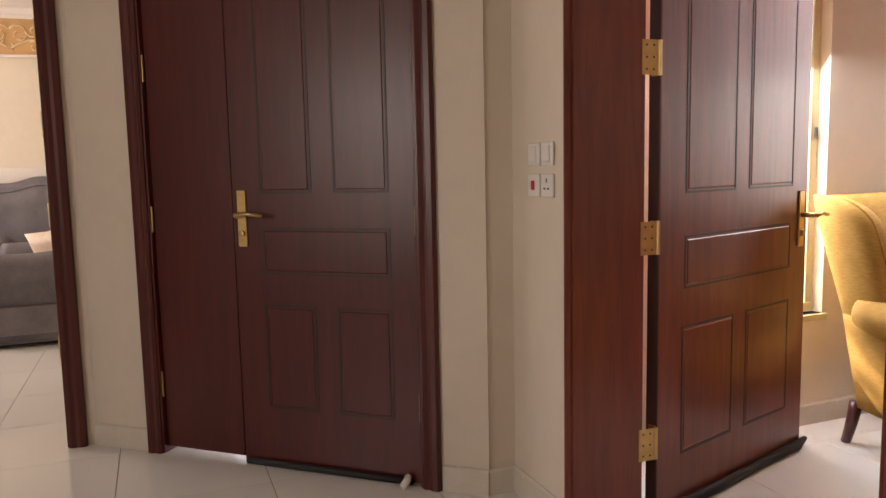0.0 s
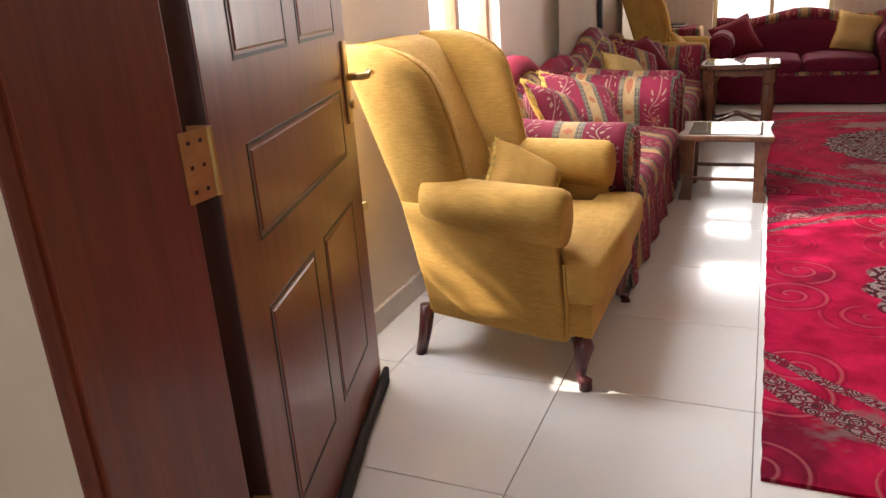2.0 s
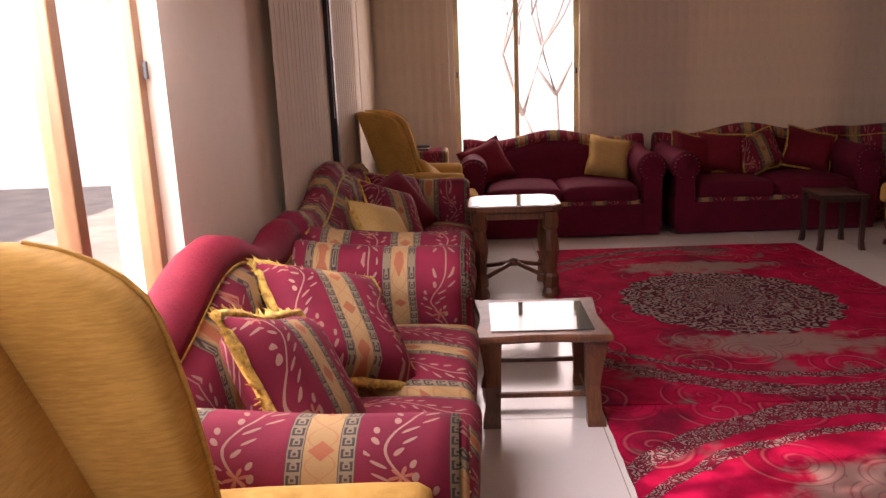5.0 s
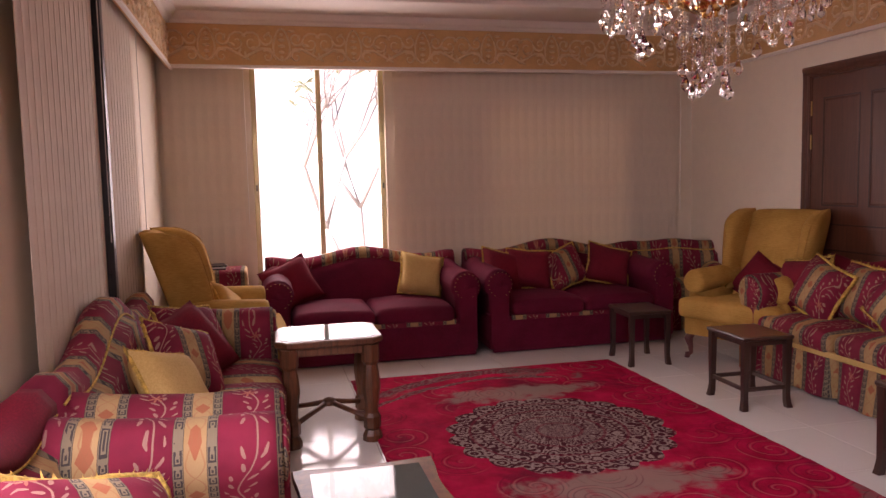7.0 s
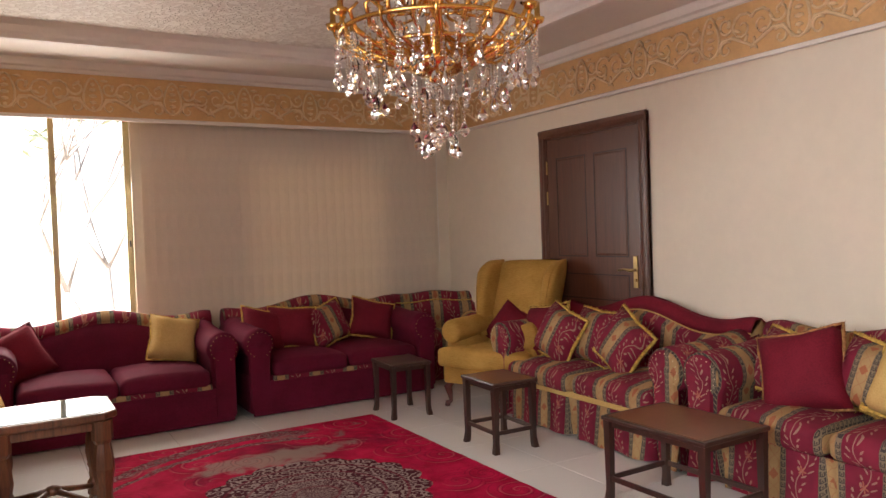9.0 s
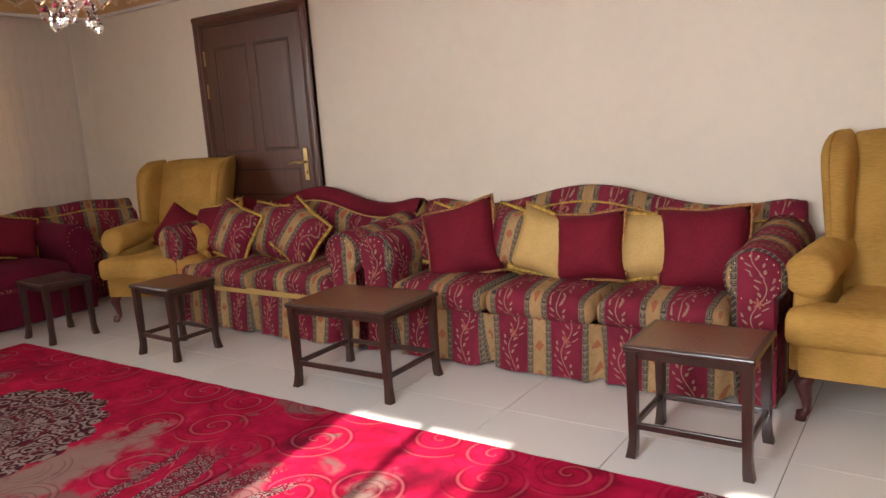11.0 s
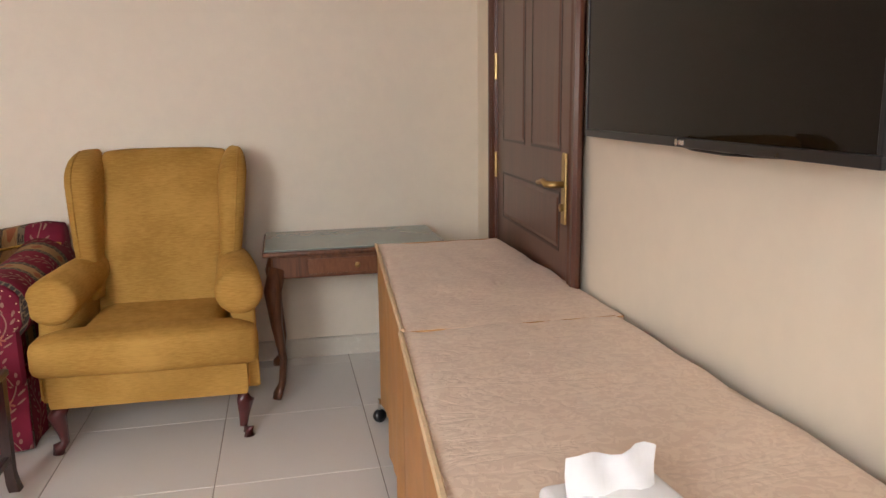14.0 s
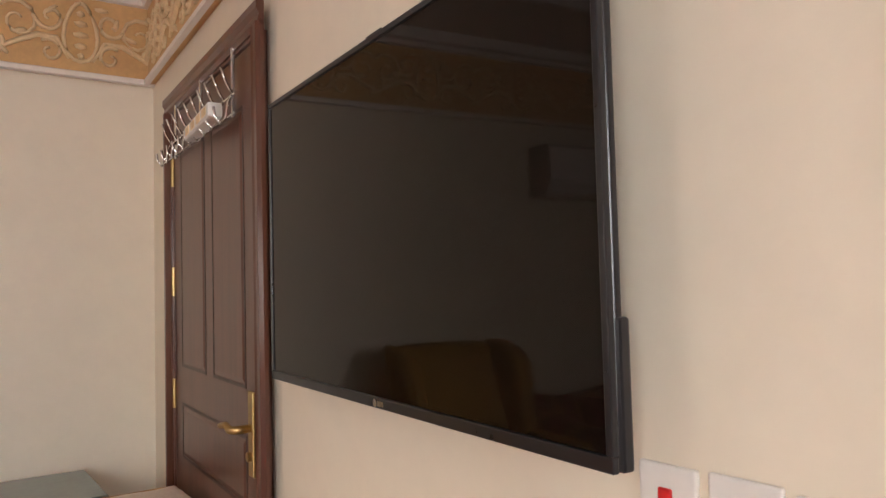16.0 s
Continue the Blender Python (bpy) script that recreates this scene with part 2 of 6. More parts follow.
    wob = g.m("MULTIPLY", g.m("SUBTRACT", g.noise(5.5, 2), 0.5), 0.10)
    arc = g.m("ADD", arc, wob)
    band = g.m("LESS_THAN", g.m("ABSOLUTE", arc), 0.062)
    band = g.m("MAXIMUM", band, g.m("LESS_THAN", g.m("ABSOLUTE", g.m("ADD", arc, 0.17)), 0.026))
    tuft = g.m("SUBTRACT", 1.0, g.m("ADD", g.m("POWER", g.m("DIVIDE", g.m("ADD", p[0], 0.50), 0.30), 2.0), g.m("POWER", g.m("DIVIDE", g.m("ADD", p[1], 0.86), 0.20), 2.0)))
    tuft = g.m("MULTIPLY", g.step(g.m("ADD", tuft, g.m("MULTIPLY", g.m("SUBTRACT", fine, 0.5), 2.2)), 0.1, 0.3), float(seed))
    keep = g.step(p[1], -0.5, -0.3)
    if seed:
        keep = g.m("MAXIMUM", keep, g.m("LESS_THAN", p[0], 0.0))
    band = g.m("MAXIMUM", g.m("MULTIPLY", band, keep), tuft)
    lace_c = g.voronoi(26, "DISTANCE_TO_EDGE")
    lace_r = g.voronoi(24)
    rings = g.m("GREATER_THAN", g.m("SINE", g.m("MULTIPLY", lace_r, 26.0)), 0.1)
    lace = g.mix(rings, (0.055, 0.02, 0.02), (0.30, 0.22, 0.20))
    lace = g.mix(g.m("LESS_THAN", lace_c, 0.07), lace, (0.17, 0.012, 0.03))
    lace = g.mix(g.m("MULTIPLY", tuft, rings), lace, (0.52, 0.42, 0.40))
    base = g.mix(g.m("MULTIPLY", band, 0.9), base, lace)
    # medallion: scalloped rings of small rosettes
    scallop = g.m("ADD", 0.56, g.m("MULTIPLY", g.m("ABSOLUTE", g.m("SINE", g.m("MULTIPLY", th, 9.0))), 0.055))
    inside = g.m("LESS_THAN", r, scallop)
    ring_dark = g.m("LESS_THAN", g.m("ABSOLUTE", g.m("SINE", g.m("MULTIPLY", r, 26.0))), 0.22)
    vec = g.tree.nodes.new("ShaderNodeCombineXYZ")
    g.put(vec.inputs[0], g.m("MULTIPLY", r, 16.0))
    g.put(vec.inputs[1], g.m("MULTIPLY", th, 24 / math.pi))
    ros = g.voronoi(1.0, "F1", vec.outputs[0])
    petals = g.m("GREATER_THAN", g.m("SINE", g.m("MULTIPLY", ros, 17.0)), 0.05)
    med = g.mix(petals, (0.075, 0.010, 0.018), (0.33, 0.25, 0.225))
    med = g.mix(g.m("MULTIPLY", rings, 0.35), med, (0.06, 0.025, 0.025))
    med = g.mix(g.m("MULTIPLY", ring_dark, 0.6), med, (0.17, 0.01, 0.028))
    base = g.mix(inside, base, med)
    base = g.mix(0.3, base, g.mix(pile, (0.4, 0.4, 0.4), (1, 1, 1)), "MULTIPLY")
    g.bump(g.m("ADD", pile, g.m("MULTIPLY", inside, 0.4)), 0.4, 0.004)
    return g.done(base, 0.95, 0.0, Specular_IOR_Level=0.1)


def tile_material():
    g = Graph("porcelain_tile")
    info = g.tree.nodes.new("ShaderNodeObjectInfo")
    a = g.noise(2.2, 4)
    f = g.m("ADD", g.m("MULTIPLY", a, 0.7), g.m("MULTIPLY", info.outputs["Random"], 0.3))
    return g.done(g.mix(f, (0.71, 0.69, 0.65), (0.82, 0.80, 0.755)), g.m("ADD", 0.07, g.m("MULTIPLY", g.noise(9, 3), 0.08)), 0.0)


def ceiling_relief():
    g = Graph("embossed_ceiling_paper")
    n = g.noise(16, 2, 0.5, None, 1.6)
    v = g.voronoi(11)
    g.bump(g.m("ADD", g.step(n, 0.45, 0.55), g.m("MULTIPLY", v, 0.5)), 0.8, 0.012)
    return g.done(g.mix(g.step(n, 0.42, 0.58), (0.68, 0.60, 0.52), (0.80, 0.74, 0.66)), 0.6)


def glass_material(name, color, rough=0.0, thin=True):
    g = Graph(name)
    if thin:
        out = g.tree.nodes["Material Output"]
        tr = g.tree.nodes.new("ShaderNodeBsdfTransparent")
        tr.inputs[0].default_value = (*color, 1)
        gl = g.tree.nodes.new("ShaderNodeBsdfGlossy")
        gl.inputs["Roughness"].default_value = 0.02
        fr = g.tree.nodes.new("ShaderNodeFresnel")
        mx = g.tree.nodes.new("ShaderNodeMixShader")
        g.tree.links.new(fr.outputs[0], mx.inputs[0])
        g.tree.links.new(tr.outputs[0], mx.inputs[1])
        g.tree.links.new(gl.outputs[0], mx.inputs[2])
        g.tree.links.new(mx.outputs[0], out.inputs[0])
        return g.mat
    return g.done(color, rough, 0.0, Transmission_Weight=1.0, IOR=1.5)


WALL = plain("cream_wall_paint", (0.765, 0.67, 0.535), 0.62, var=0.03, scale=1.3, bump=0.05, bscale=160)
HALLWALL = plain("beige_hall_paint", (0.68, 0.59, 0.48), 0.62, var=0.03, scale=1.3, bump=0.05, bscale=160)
WHITE = plain("white_ceiling_paint", (0.78, 0.72, 0.66), 0.6, var=0.03, bump=0.04)
TAN = plain("tan_cornice_paint", (0.62, 0.37, 0.16), 0.6, var=0.08, scale=5, bump=0.06)
RELIEF = plain("cream_relief_plaster", (0.74, 0.55, 0.32), 0.6, var=0.1, scale=14, bump=0.06)
CEIL = ceiling_relief()
TILE = tile_material()
GROUT = plain("grey_grout", (0.30, 0.26, 0.21), 0.9, var=0.1, bump=0.1)
SKIRT_TILE = plain("cream_skirting_tile", (0.66, 0.60, 0.50), 0.25, var=0.04, bump=0.0)
DOORWOOD = wood("mahogany_door", (0.115, 0.020, 0.010), (0.20, 0.042, 0.018), 0.33, coat=0.2)
DARKDOOR = wood("dark_mahogany_door", (0.060, 0.005, 0.003), (0.090, 0.010, 0.006), 0.34, coat=0.0)
GROOVE = plain("dark_groove_stain", (0.032, 0.009, 0.006), 0.45, bump=0.0)
DOORWOOD2 = wood("brown_inner_door", (0.070, 0.022, 0.012), (0.115, 0.038, 0.020), 0.36)
# Leaf and bark of the far tree: haze put into the colour by paling it.
PALELEAF = plain("haze_paled_leaf", (0.50, 0.54, 0.34), 0.6, var=0.3, bump=0.0)
PALEBARK = plain("haze_paled_bark", (0.66, 0.60, 0.58), 0.9, var=0.2, bump=0.3)
TABLEWOOD = wood("brown_table_wood", (0.10, 0.034, 0.014), (0.24, 0.092, 0.038), 0.36, (14, 1, 1))
DARKWOOD = wood("dark_table_wood", (0.022, 0.010, 0.008), (0.055, 0.023, 0.015), 0.32)
LEGWOOD = wood("red_mahogany_leg", (0.045, 0.008, 0.010), (0.10, 0.018, 0.018), 0.3)
CARVED = wood("carved_walnut", (0.06, 0.022, 0.010), (0.20, 0.075, 0.030), 0.4, coat=0.08)
BRASS = plain("brass", (0.52, 0.36, 0.15), 0.36, 1.0, var=0.15, bump=0.03)
CHROME = plain("chrome", (0.75, 0.75, 0.74), 0.18, 1.0, var=0.05, bump=0.0)
GOLDMETAL = plain("gilt_metal", (0.83, 0.48, 0.13), 0.22, 1.0, var=0.15, bump=0.02)
STRIPE_X = striped("striped_upholstery_across", 0)
STRIPE_Y = striped("striped_upholstery_deep", 1)
REDVELVET = velvet("wine_red_velvet", (0.085, 0.004, 0.016), (0.14, 0.007, 0.027), 0.12, False)
CRIMSON = velvet("crimson_velvet", (0.115, 0.006, 0.015), (0.19, 0.011, 0.024), 0.3, False)
GOLDVELVET = velvet("mustard_chenille", (0.34, 0.18, 0.036), (0.51, 0.295, 0.075), 1.0)
GOLDCUSHION = velvet("gold_cushion_cloth", (0.44, 0.28, 0.09), (0.58, 0.39, 0.15), 0.3, False)
FRINGE = plain("golden_fringe", (0.55, 0.34, 0.07), 0.9, var=0.4, scale=60, bump=0.8, bscale=120)
BROWNFRINGE = plain("brownish_red_fringe", (0.40, 0.18, 0.065), 0.9, var=0.4, scale=60, bump=0.8, bscale=120)
GREYVELVET = velvet("grey_velvet", (0.13, 0.12, 0.13), (0.22, 0.20, 0.21), 0.4, False)
CLOTH = brocade("beige_brocade_cloth", (0.68, 0.50, 0.37), (0.82, 0.65, 0.50))
DRAPE = plain("golden_drape_cloth", (0.52, 0.27, 0.09), 0.5, var=0.10, scale=7, bump=0.15, bscale=70)
PLASTIC = plain("white_switch_plastic", (0.74, 0.70, 0.65), 0.35, var=0.02, bump=0.0)
REDPLASTIC = plain("red_switch_plastic", (0.55, 0.02, 0.02), 0.35, var=0.05, bump=0.0)
BLACK = plain("black_plastic", (0.012, 0.012, 0.014), 0.3, var=0.1, bump=0.02)
RUBBER = plain("black_rubber", (0.015, 0.014, 0.014), 0.6, var=0.2, bump=0.3)
SCREEN = plain("black_screen_glass", (0.007, 0.0045, 0.003), 0.04, var=0.0, bump=0.0, Specular_IOR_Level=0.15)
PAPER = plain("white_paper", (0.80, 0.79, 0.78), 0.8, var=0.03, bump=0.05)
ALU = plain("cream_window_frame", (0.62, 0.54, 0.30), 0.4, var=0.05, bump=0.0)
BROWNFRAME = plain("brown_window_frame", (0.30, 0.15, 0.07), 0.4, var=0.08, bump=0.0)
BLIND = plain("pinkish_blind_fabric", (0.80, 0.70, 0.57), 0.8, var=0.04, scale=8, bump=0.2, bscale=200)
bt = BLIND.node_tree
thin, through_cloth = bt.nodes.new("ShaderNodeMixShader"), bt.nodes.new("ShaderNodeBsdfTranslucent")
thin.inputs[0].default_value, through_cloth.inputs[0].default_value = 0.2, (0.80, 0.66, 0.48, 1)
bt.links.new(bt.nodes["Principled BSDF"].outputs[0], thin.inputs[1])
bt.links.new(through_cloth.outputs[0], thin.inputs[2])
bt.links.new(thin.outputs[0], bt.nodes["Material Output"].inputs[0])
PANE = glass_material("window_glass", (0.96, 0.98, 0.97))
TOPGLASS = plain("table_glass", (0.045, 0.055, 0.05), 0.04, var=0.0, bump=0.0)
GREENGLASS = plain("green_glass_top", (0.20, 0.25, 0.23), 0.05, var=0.05, bump=0.0)
CRYSTAL = glass_material("crystal", (1.0, 0.98, 0.95), 0.0, False)
LEAF = plain("tree_leaf", (0.09, 0.17, 0.035), 0.5, var=0.5, scale=3, bump=0.0, Transmission_Weight=0.0)
BARK = plain("tree_bark", (0.22, 0.17, 0.12), 0.9, var=0.3, scale=9, bump=0.5, bscale=30)
GARDEN = plain("garden_sand", (0.60, 0.54, 0.45), 0.9, var=0.15, scale=2, bump=0.2)
# Emits its own light to give the overbright outdoors.
GLOW = Graph("backdrop_glow")
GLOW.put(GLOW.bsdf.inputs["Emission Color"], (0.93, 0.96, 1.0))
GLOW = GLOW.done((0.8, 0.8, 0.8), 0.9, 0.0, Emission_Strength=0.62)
YARDWALL = plain("white_yard_wall", (0.85, 0.83, 0.80), 0.8, var=0.05, scale=2, bump=0.1)
RUG_A, RUG_B = rug_material("crimson_rug", 0), rug_material("crimson_rug_second", 1)


# ---- mesh helpers ----
def obj(name, bm, material, parent=None, smooth=False, label=""):
    me = bpy.data.meshes.new(name)
    bm.normal_update()
    bm.to_mesh(me)
    bm.free()
    if smooth:
        for f in me.polygons:
            f.use_smooth = True
    me.materials.append(material)
    ob = new(name, me)
    if parent:
        ob.parent = parent
    if label:
        ob["label"] = label
    return ob


def part(name, bm, material, parent, label="", smooth=False):
    return obj(name, bm, material, parent, smooth, label)


def thing(name, label, category, group="", kind="", at=None):
    ob = new(name)
    ob.empty_display_size = 0.1
    if at:
        ob.matrix_basis = at
    return tagged(ob, label, category, group, kind)


def box(x0, x1, y0, y1, z0, z1, bevel=0.0, seg=2, bm=None):
    own = bmesh.new()
    bmesh.ops.create_cube(own, size=1)
    for v in own.verts:
        v.co = Vector(((x0 + x1) / 2 + v.co.x * (x1 - x0), (y0 + y1) / 2 + v.co.y * (y1 - y0), (z0 + z1) / 2 + v.co.z * (z1 - z0)))
    if bevel:
        bmesh.ops.bevel(own, geom=own.edges[:], offset=bevel, segments=seg, affect="EDGES", profile=0.5)
    return join(bm, own)


def join(bm, own):
    if bm is None:
        return own
    me = bpy.data.meshes.new("tmp")
    own.to_mesh(me)
    own.free()
    bm.from_mesh(me)
    bpy.data.meshes.remove(me)
    return bm


def loft(rings, closed=True, caps=True, bm=None):
    """Skin a list of rings (lists of points, equal in number)."""
    own = bmesh.new()
    vs = [[own.verts.new(p) for p in ring] for ring in rings]
    n = len(rings[0])
    for a, b in zip(vs, vs[1:]):
        for i in range(n if closed else n - 1):
            j = (i + 1) % n
            own.faces.new((a[i], a[j], b[j], b[i]))
    if caps and closed:
        own.faces.new(list(reversed(vs[0])))
        own.faces.new(vs[-1])
    bmesh.ops.recalc_face_normals(own, faces=own.faces[:])
    return join(bm, own)


def lathe(profile, n=12, at=(0, 0, 0), bm=None):
    rings = [[(at[0] + r * math.cos(2 * math.pi * i / n), at[1] + r * math.sin(2 * math.pi * i / n), at[2] + z) for i in range(n)] for r, z in profile]
    return loft(rings, bm=bm)


def tube(points, radii, n=8, bm=None):
    """A round bar along points; radii one number or one a point."""
    pts = [Vector(p) for p in points]
    rs = radii if isinstance(radii, (list, tuple)) else [radii] * len(pts)
    rings = []
    up = Vector((0, 0, 1))
    for i, p in enumerate(pts):
        d = (pts[min(i + 1, len(pts) - 1)] - pts[max(i - 1, 0)]).normalized()
        ref = up if abs(d.z) < 0.9 else Vector((1, 0, 0))
        a = d.cross(ref).normalized()
        b = d.cross(a)
        rings.append([p + (a * math.cos(2 * math.pi * k / n) + b * math.sin(2 * math.pi * k / n)) * rs[i] for k in range(n)])
    return loft(rings, bm=bm)


def outline(points, y0, y1, bevel=0.0, seg=3, bm=None):
    """An x-z outline made solid from y0 to y1, with its rims rounded."""
    own = bmesh.new()
    f = own.faces.new([own.verts.new((x, y0, z)) for x, z in points])
    r = bmesh.ops.extrude_face_region(own, geom=[f])
    for v in r["geom"]:
        if isinstance(v, bmesh.types.BMVert):
            v.co.y = y1
    bmesh.ops.recalc_face_normals(own, faces=own.faces[:])
    if bevel:
        rim = [e for e in own.edges if abs(e.verts[0].co.y - e.verts[1].co.y) < 1e-6]
        bmesh.ops.bevel(own, geom=rim, offset=bevel, segments=seg, affect="EDGES", profile=0.5)
    return join(bm, own)


def turned(bm, m):
    bm.transform(m)
    return bm


def pillow(w, h, d, n=10, sag=0.12):
    """A stuffed cushion, standing in x-z, with pinched corners."""
    bm = bmesh.new()
    sides = []
    for s in (1, -1):
        grid = []
        for i in range(n + 1):
            row = []
            for j in range(n + 1):
                u, v = 2 * i / n - 1, 2 * j / n - 1
                k = (1 - u ** 4) * (1 - v ** 4)
                pin = 1 - sag * (1 - abs(u * v)) * max(u * u, v * v) * 0.8 + 0.012 * noise.noise(Vector((u * 2, v * 2, w * 9)))
                row.append(bm.verts.new((u * w / 2 * pin, s * d / 2 * k ** 0.5, v * h / 2 * pin)))
            grid.append(row)
        for i in range(n):
            for j in range(n):
                q = (grid[i][j], grid[i + 1][j], grid[i + 1][j + 1], grid[i][j + 1])
                bm.faces.new(q if s > 0 else q[::-1])
        sides.append(grid)
    bmesh.ops.remove_doubles(bm, verts=bm.verts[:], dist=0.0005)
    bmesh.ops.recalc_face_normals(bm, faces=bm.faces[:])
    return bm


def wall_run(name, a, b, z0, z1, thick, holes, material, label):
    """An upright wall from a to b (plan points), its visible face on that line, thickness to the left of a-b; holes: (u0, u1, z0, z1)."""
    a, b = Vector(a), Vector(b)
    length = (b - a).length
    us = sorted({0.0, length, *[h[0] for h in holes], *[h[1] for h in holes]})
    bm = bmesh.new()
    for u0, u1 in zip(us, us[1:]):
        cuts = sorted((h[2], h[3]) for h in holes if h[0] <= u0 + 1e-6 and h[1] >= u1 - 1e-6)
        z = z0
        for c0, c1 in cuts:
            if c0 > z + 1e-6:
                box(u0, u1, 0, thick, z, c0, bm=bm)
            z = c1
        if z < z1 - 1e-6:
            box(u0, u1, 0, thick, z, z1, bm=bm)
    bmesh.ops.remove_doubles(bm, verts=bm.verts[:], dist=0.0001)
    inner = [f for f in bm.faces if sum(1 for g in bm.faces if g is not f and (g.calc_center_median() - f.calc_center_median()).length < 1e-5)]
    bmesh.ops.delete(bm, geom=inner, context="FACES_ONLY")
    ang = math.atan2(b.y - a.y, b.x - a.x)
    ob = obj(name, turned(bm, pose(a.x, a.y, 0, 0, 0, math.degrees(ang))), material)
    return tagged(ob, label, "wall", kind="structure")


# ---- setting ----
X_TV, X_FAR, Y_S, Y_N, H = 2.87, 10.68, -2.0, 2.9, 2.755
HALL_X = 2.62
DOOR_Y0, DOOR_Y1, DOOR_H = 1.31, 2.42, 2.12
COR0, COR1 = 2.33, 2.675
FAR2, FAR2_W = 0.08, 1.36

ground = tagged(obj("ground", box(-60, 80, -60, 90, -0.4, -0.2), GARDEN), "pale sandy garden ground outside the house", "ground", kind="structure")
fb = box(-3.1, 1.7, Y_S - 0.2, 8.6, -0.2, -0.004)
box(1.7, 2.62, Y_S - 0.2, 5.2, -0.2, -0.004, bm=fb)
box(2.62, X_FAR + 0.2, Y_S - 0.2, Y_N + 0.2, -0.2, -0.004, bm=fb)
floor = tagged(obj("floor", fb, GROUT), "cream porcelain tiled floor with thin grey joints", "floor", kind="structure")
# living room
wall_run("wall_far", (X_FAR, Y_N), (X_FAR, Y_S), 0, H, 0.2, [(Y_N - 2.16, Y_N - 1.02, 0.50, 2.62), (Y_N - FAR2, Y_N - FAR2 + FAR2_W, 0.50, 2.05)], WALL, "cream painted wall with two tall windows, one behind blinds")
wall_run("wall_north", (X_TV - 0.25, Y_N), (X_FAR, Y_N), 0, H, 0.2,
         [(3.37 - X_TV + 0.25, 4.24 - X_TV + 0.25, 0.52, 2.62), (4.95 - X_TV + 0.25, 5.85 - X_TV + 0.25, 0.52, 2.62)], WALL,
         "cream painted wall with two tall windows onto the garden")
BEND_Y, CORNER_X = -0.34, 2.775
wall_run("wall_television", (X_TV, BEND_Y), (X_TV, Y_N), 0, H, X_TV - HALL_X,
         [(DOOR_Y0 - BEND_Y, DOOR_Y1 - BEND_Y, 0, DOOR_H)], WALL, "cream painted wall between hall and living room")
SLOPE = (X_TV - CORNER_X) / (BEND_Y - Y_S)
wall_run("wall_television_corner", (CORNER_X - 0.2 * SLOPE, Y_S - 0.2), (X_TV, BEND_Y), 0, H, 0.14, [], WALL, "cream painted wall with the closed door, running to the corner")
wall_run("wall_south", (X_FAR, Y_S), (CORNER_X - 0.1, Y_S), 0, H, 0.2, [], WALL, "plain cream painted wall behind the striped sofas")
# hall
A0, A1 = Vector((2.50, 2.81)), Vector((1.089, 4.031))
AD = (A1 - A0).normalized()
AN = Vector((-AD.y, AD.x))
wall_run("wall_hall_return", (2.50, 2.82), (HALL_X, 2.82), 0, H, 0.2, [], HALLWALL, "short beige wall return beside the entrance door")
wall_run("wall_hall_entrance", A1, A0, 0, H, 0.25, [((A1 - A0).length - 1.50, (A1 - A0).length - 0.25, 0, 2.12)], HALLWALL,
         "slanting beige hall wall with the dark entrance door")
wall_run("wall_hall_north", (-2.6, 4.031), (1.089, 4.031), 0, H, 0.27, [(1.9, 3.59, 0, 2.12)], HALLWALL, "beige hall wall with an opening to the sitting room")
# Unseen opening added behind the hall fill lamp.
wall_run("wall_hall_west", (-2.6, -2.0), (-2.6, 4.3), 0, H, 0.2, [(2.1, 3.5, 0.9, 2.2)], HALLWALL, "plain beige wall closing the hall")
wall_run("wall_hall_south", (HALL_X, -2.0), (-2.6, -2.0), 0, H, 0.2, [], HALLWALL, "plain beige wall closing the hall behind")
wall_run("wall_sitting_north", (-2.9, 8.4), (1.6, 8.4), 0, H, 0.2, [], WALL, "pale panelled wall of the neighbouring sitting room")
wall_run("wall_sitting_east", (1.5, 8.4), (1.5, 4.0), 0, H, 0.2, [], WALL, "pale wall of the neighbouring sitting room")
# Unseen opening added behind the sitting room fill lamp.
wall_run("wall_sitting_west", (-2.9, 4.3), (-2.9, 8.6), 0, H, 0.2, [(2.0, 3.6, 0.8, 2.3)], WALL, "pale wall of the neighbouring sitting room with an added opening")
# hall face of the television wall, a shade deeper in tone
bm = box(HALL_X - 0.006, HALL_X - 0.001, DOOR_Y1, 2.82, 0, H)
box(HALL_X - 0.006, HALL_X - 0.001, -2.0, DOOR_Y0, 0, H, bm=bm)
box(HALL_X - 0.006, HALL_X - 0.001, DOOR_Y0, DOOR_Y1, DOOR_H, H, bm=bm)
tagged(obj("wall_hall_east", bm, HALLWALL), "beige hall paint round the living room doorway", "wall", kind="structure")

# ceiling: flat border, stepped moulding, embossed field
bm = box(1.7, X_FAR + 0.2, Y_S - 0.2, Y_N + 0.2, H + 0.12, H + 0.3)
box(-3.1, 1.7, Y_S - 0.2, 8.6, H + 0.12, H + 0.3, bm=bm)
for x0, x1, y0, y1 in ((-3.1, 1.7, Y_S - 0.2, 8.6), (1.7, X_TV + 0.75, Y_S - 0.2, Y_N + 0.2), (X_FAR - 0.85, X_FAR + 0.2, Y_S - 0.2, Y_N + 0.2),
                       (X_TV + 0.75, X_FAR - 0.85, Y_S - 0.2, Y_S + 0.7), (X_TV + 0.75, X_FAR - 0.85, Y_N - 0.7, Y_N + 0.2), (1.7, 2.45, Y_N + 0.2, 3.6)):
    box(x0, x1, y0, y1, H, H + 0.12, bm=bm)
tagged(obj("ceiling", bm, WHITE), "white painted ceiling with a recessed centre", "ceiling", kind="structure")
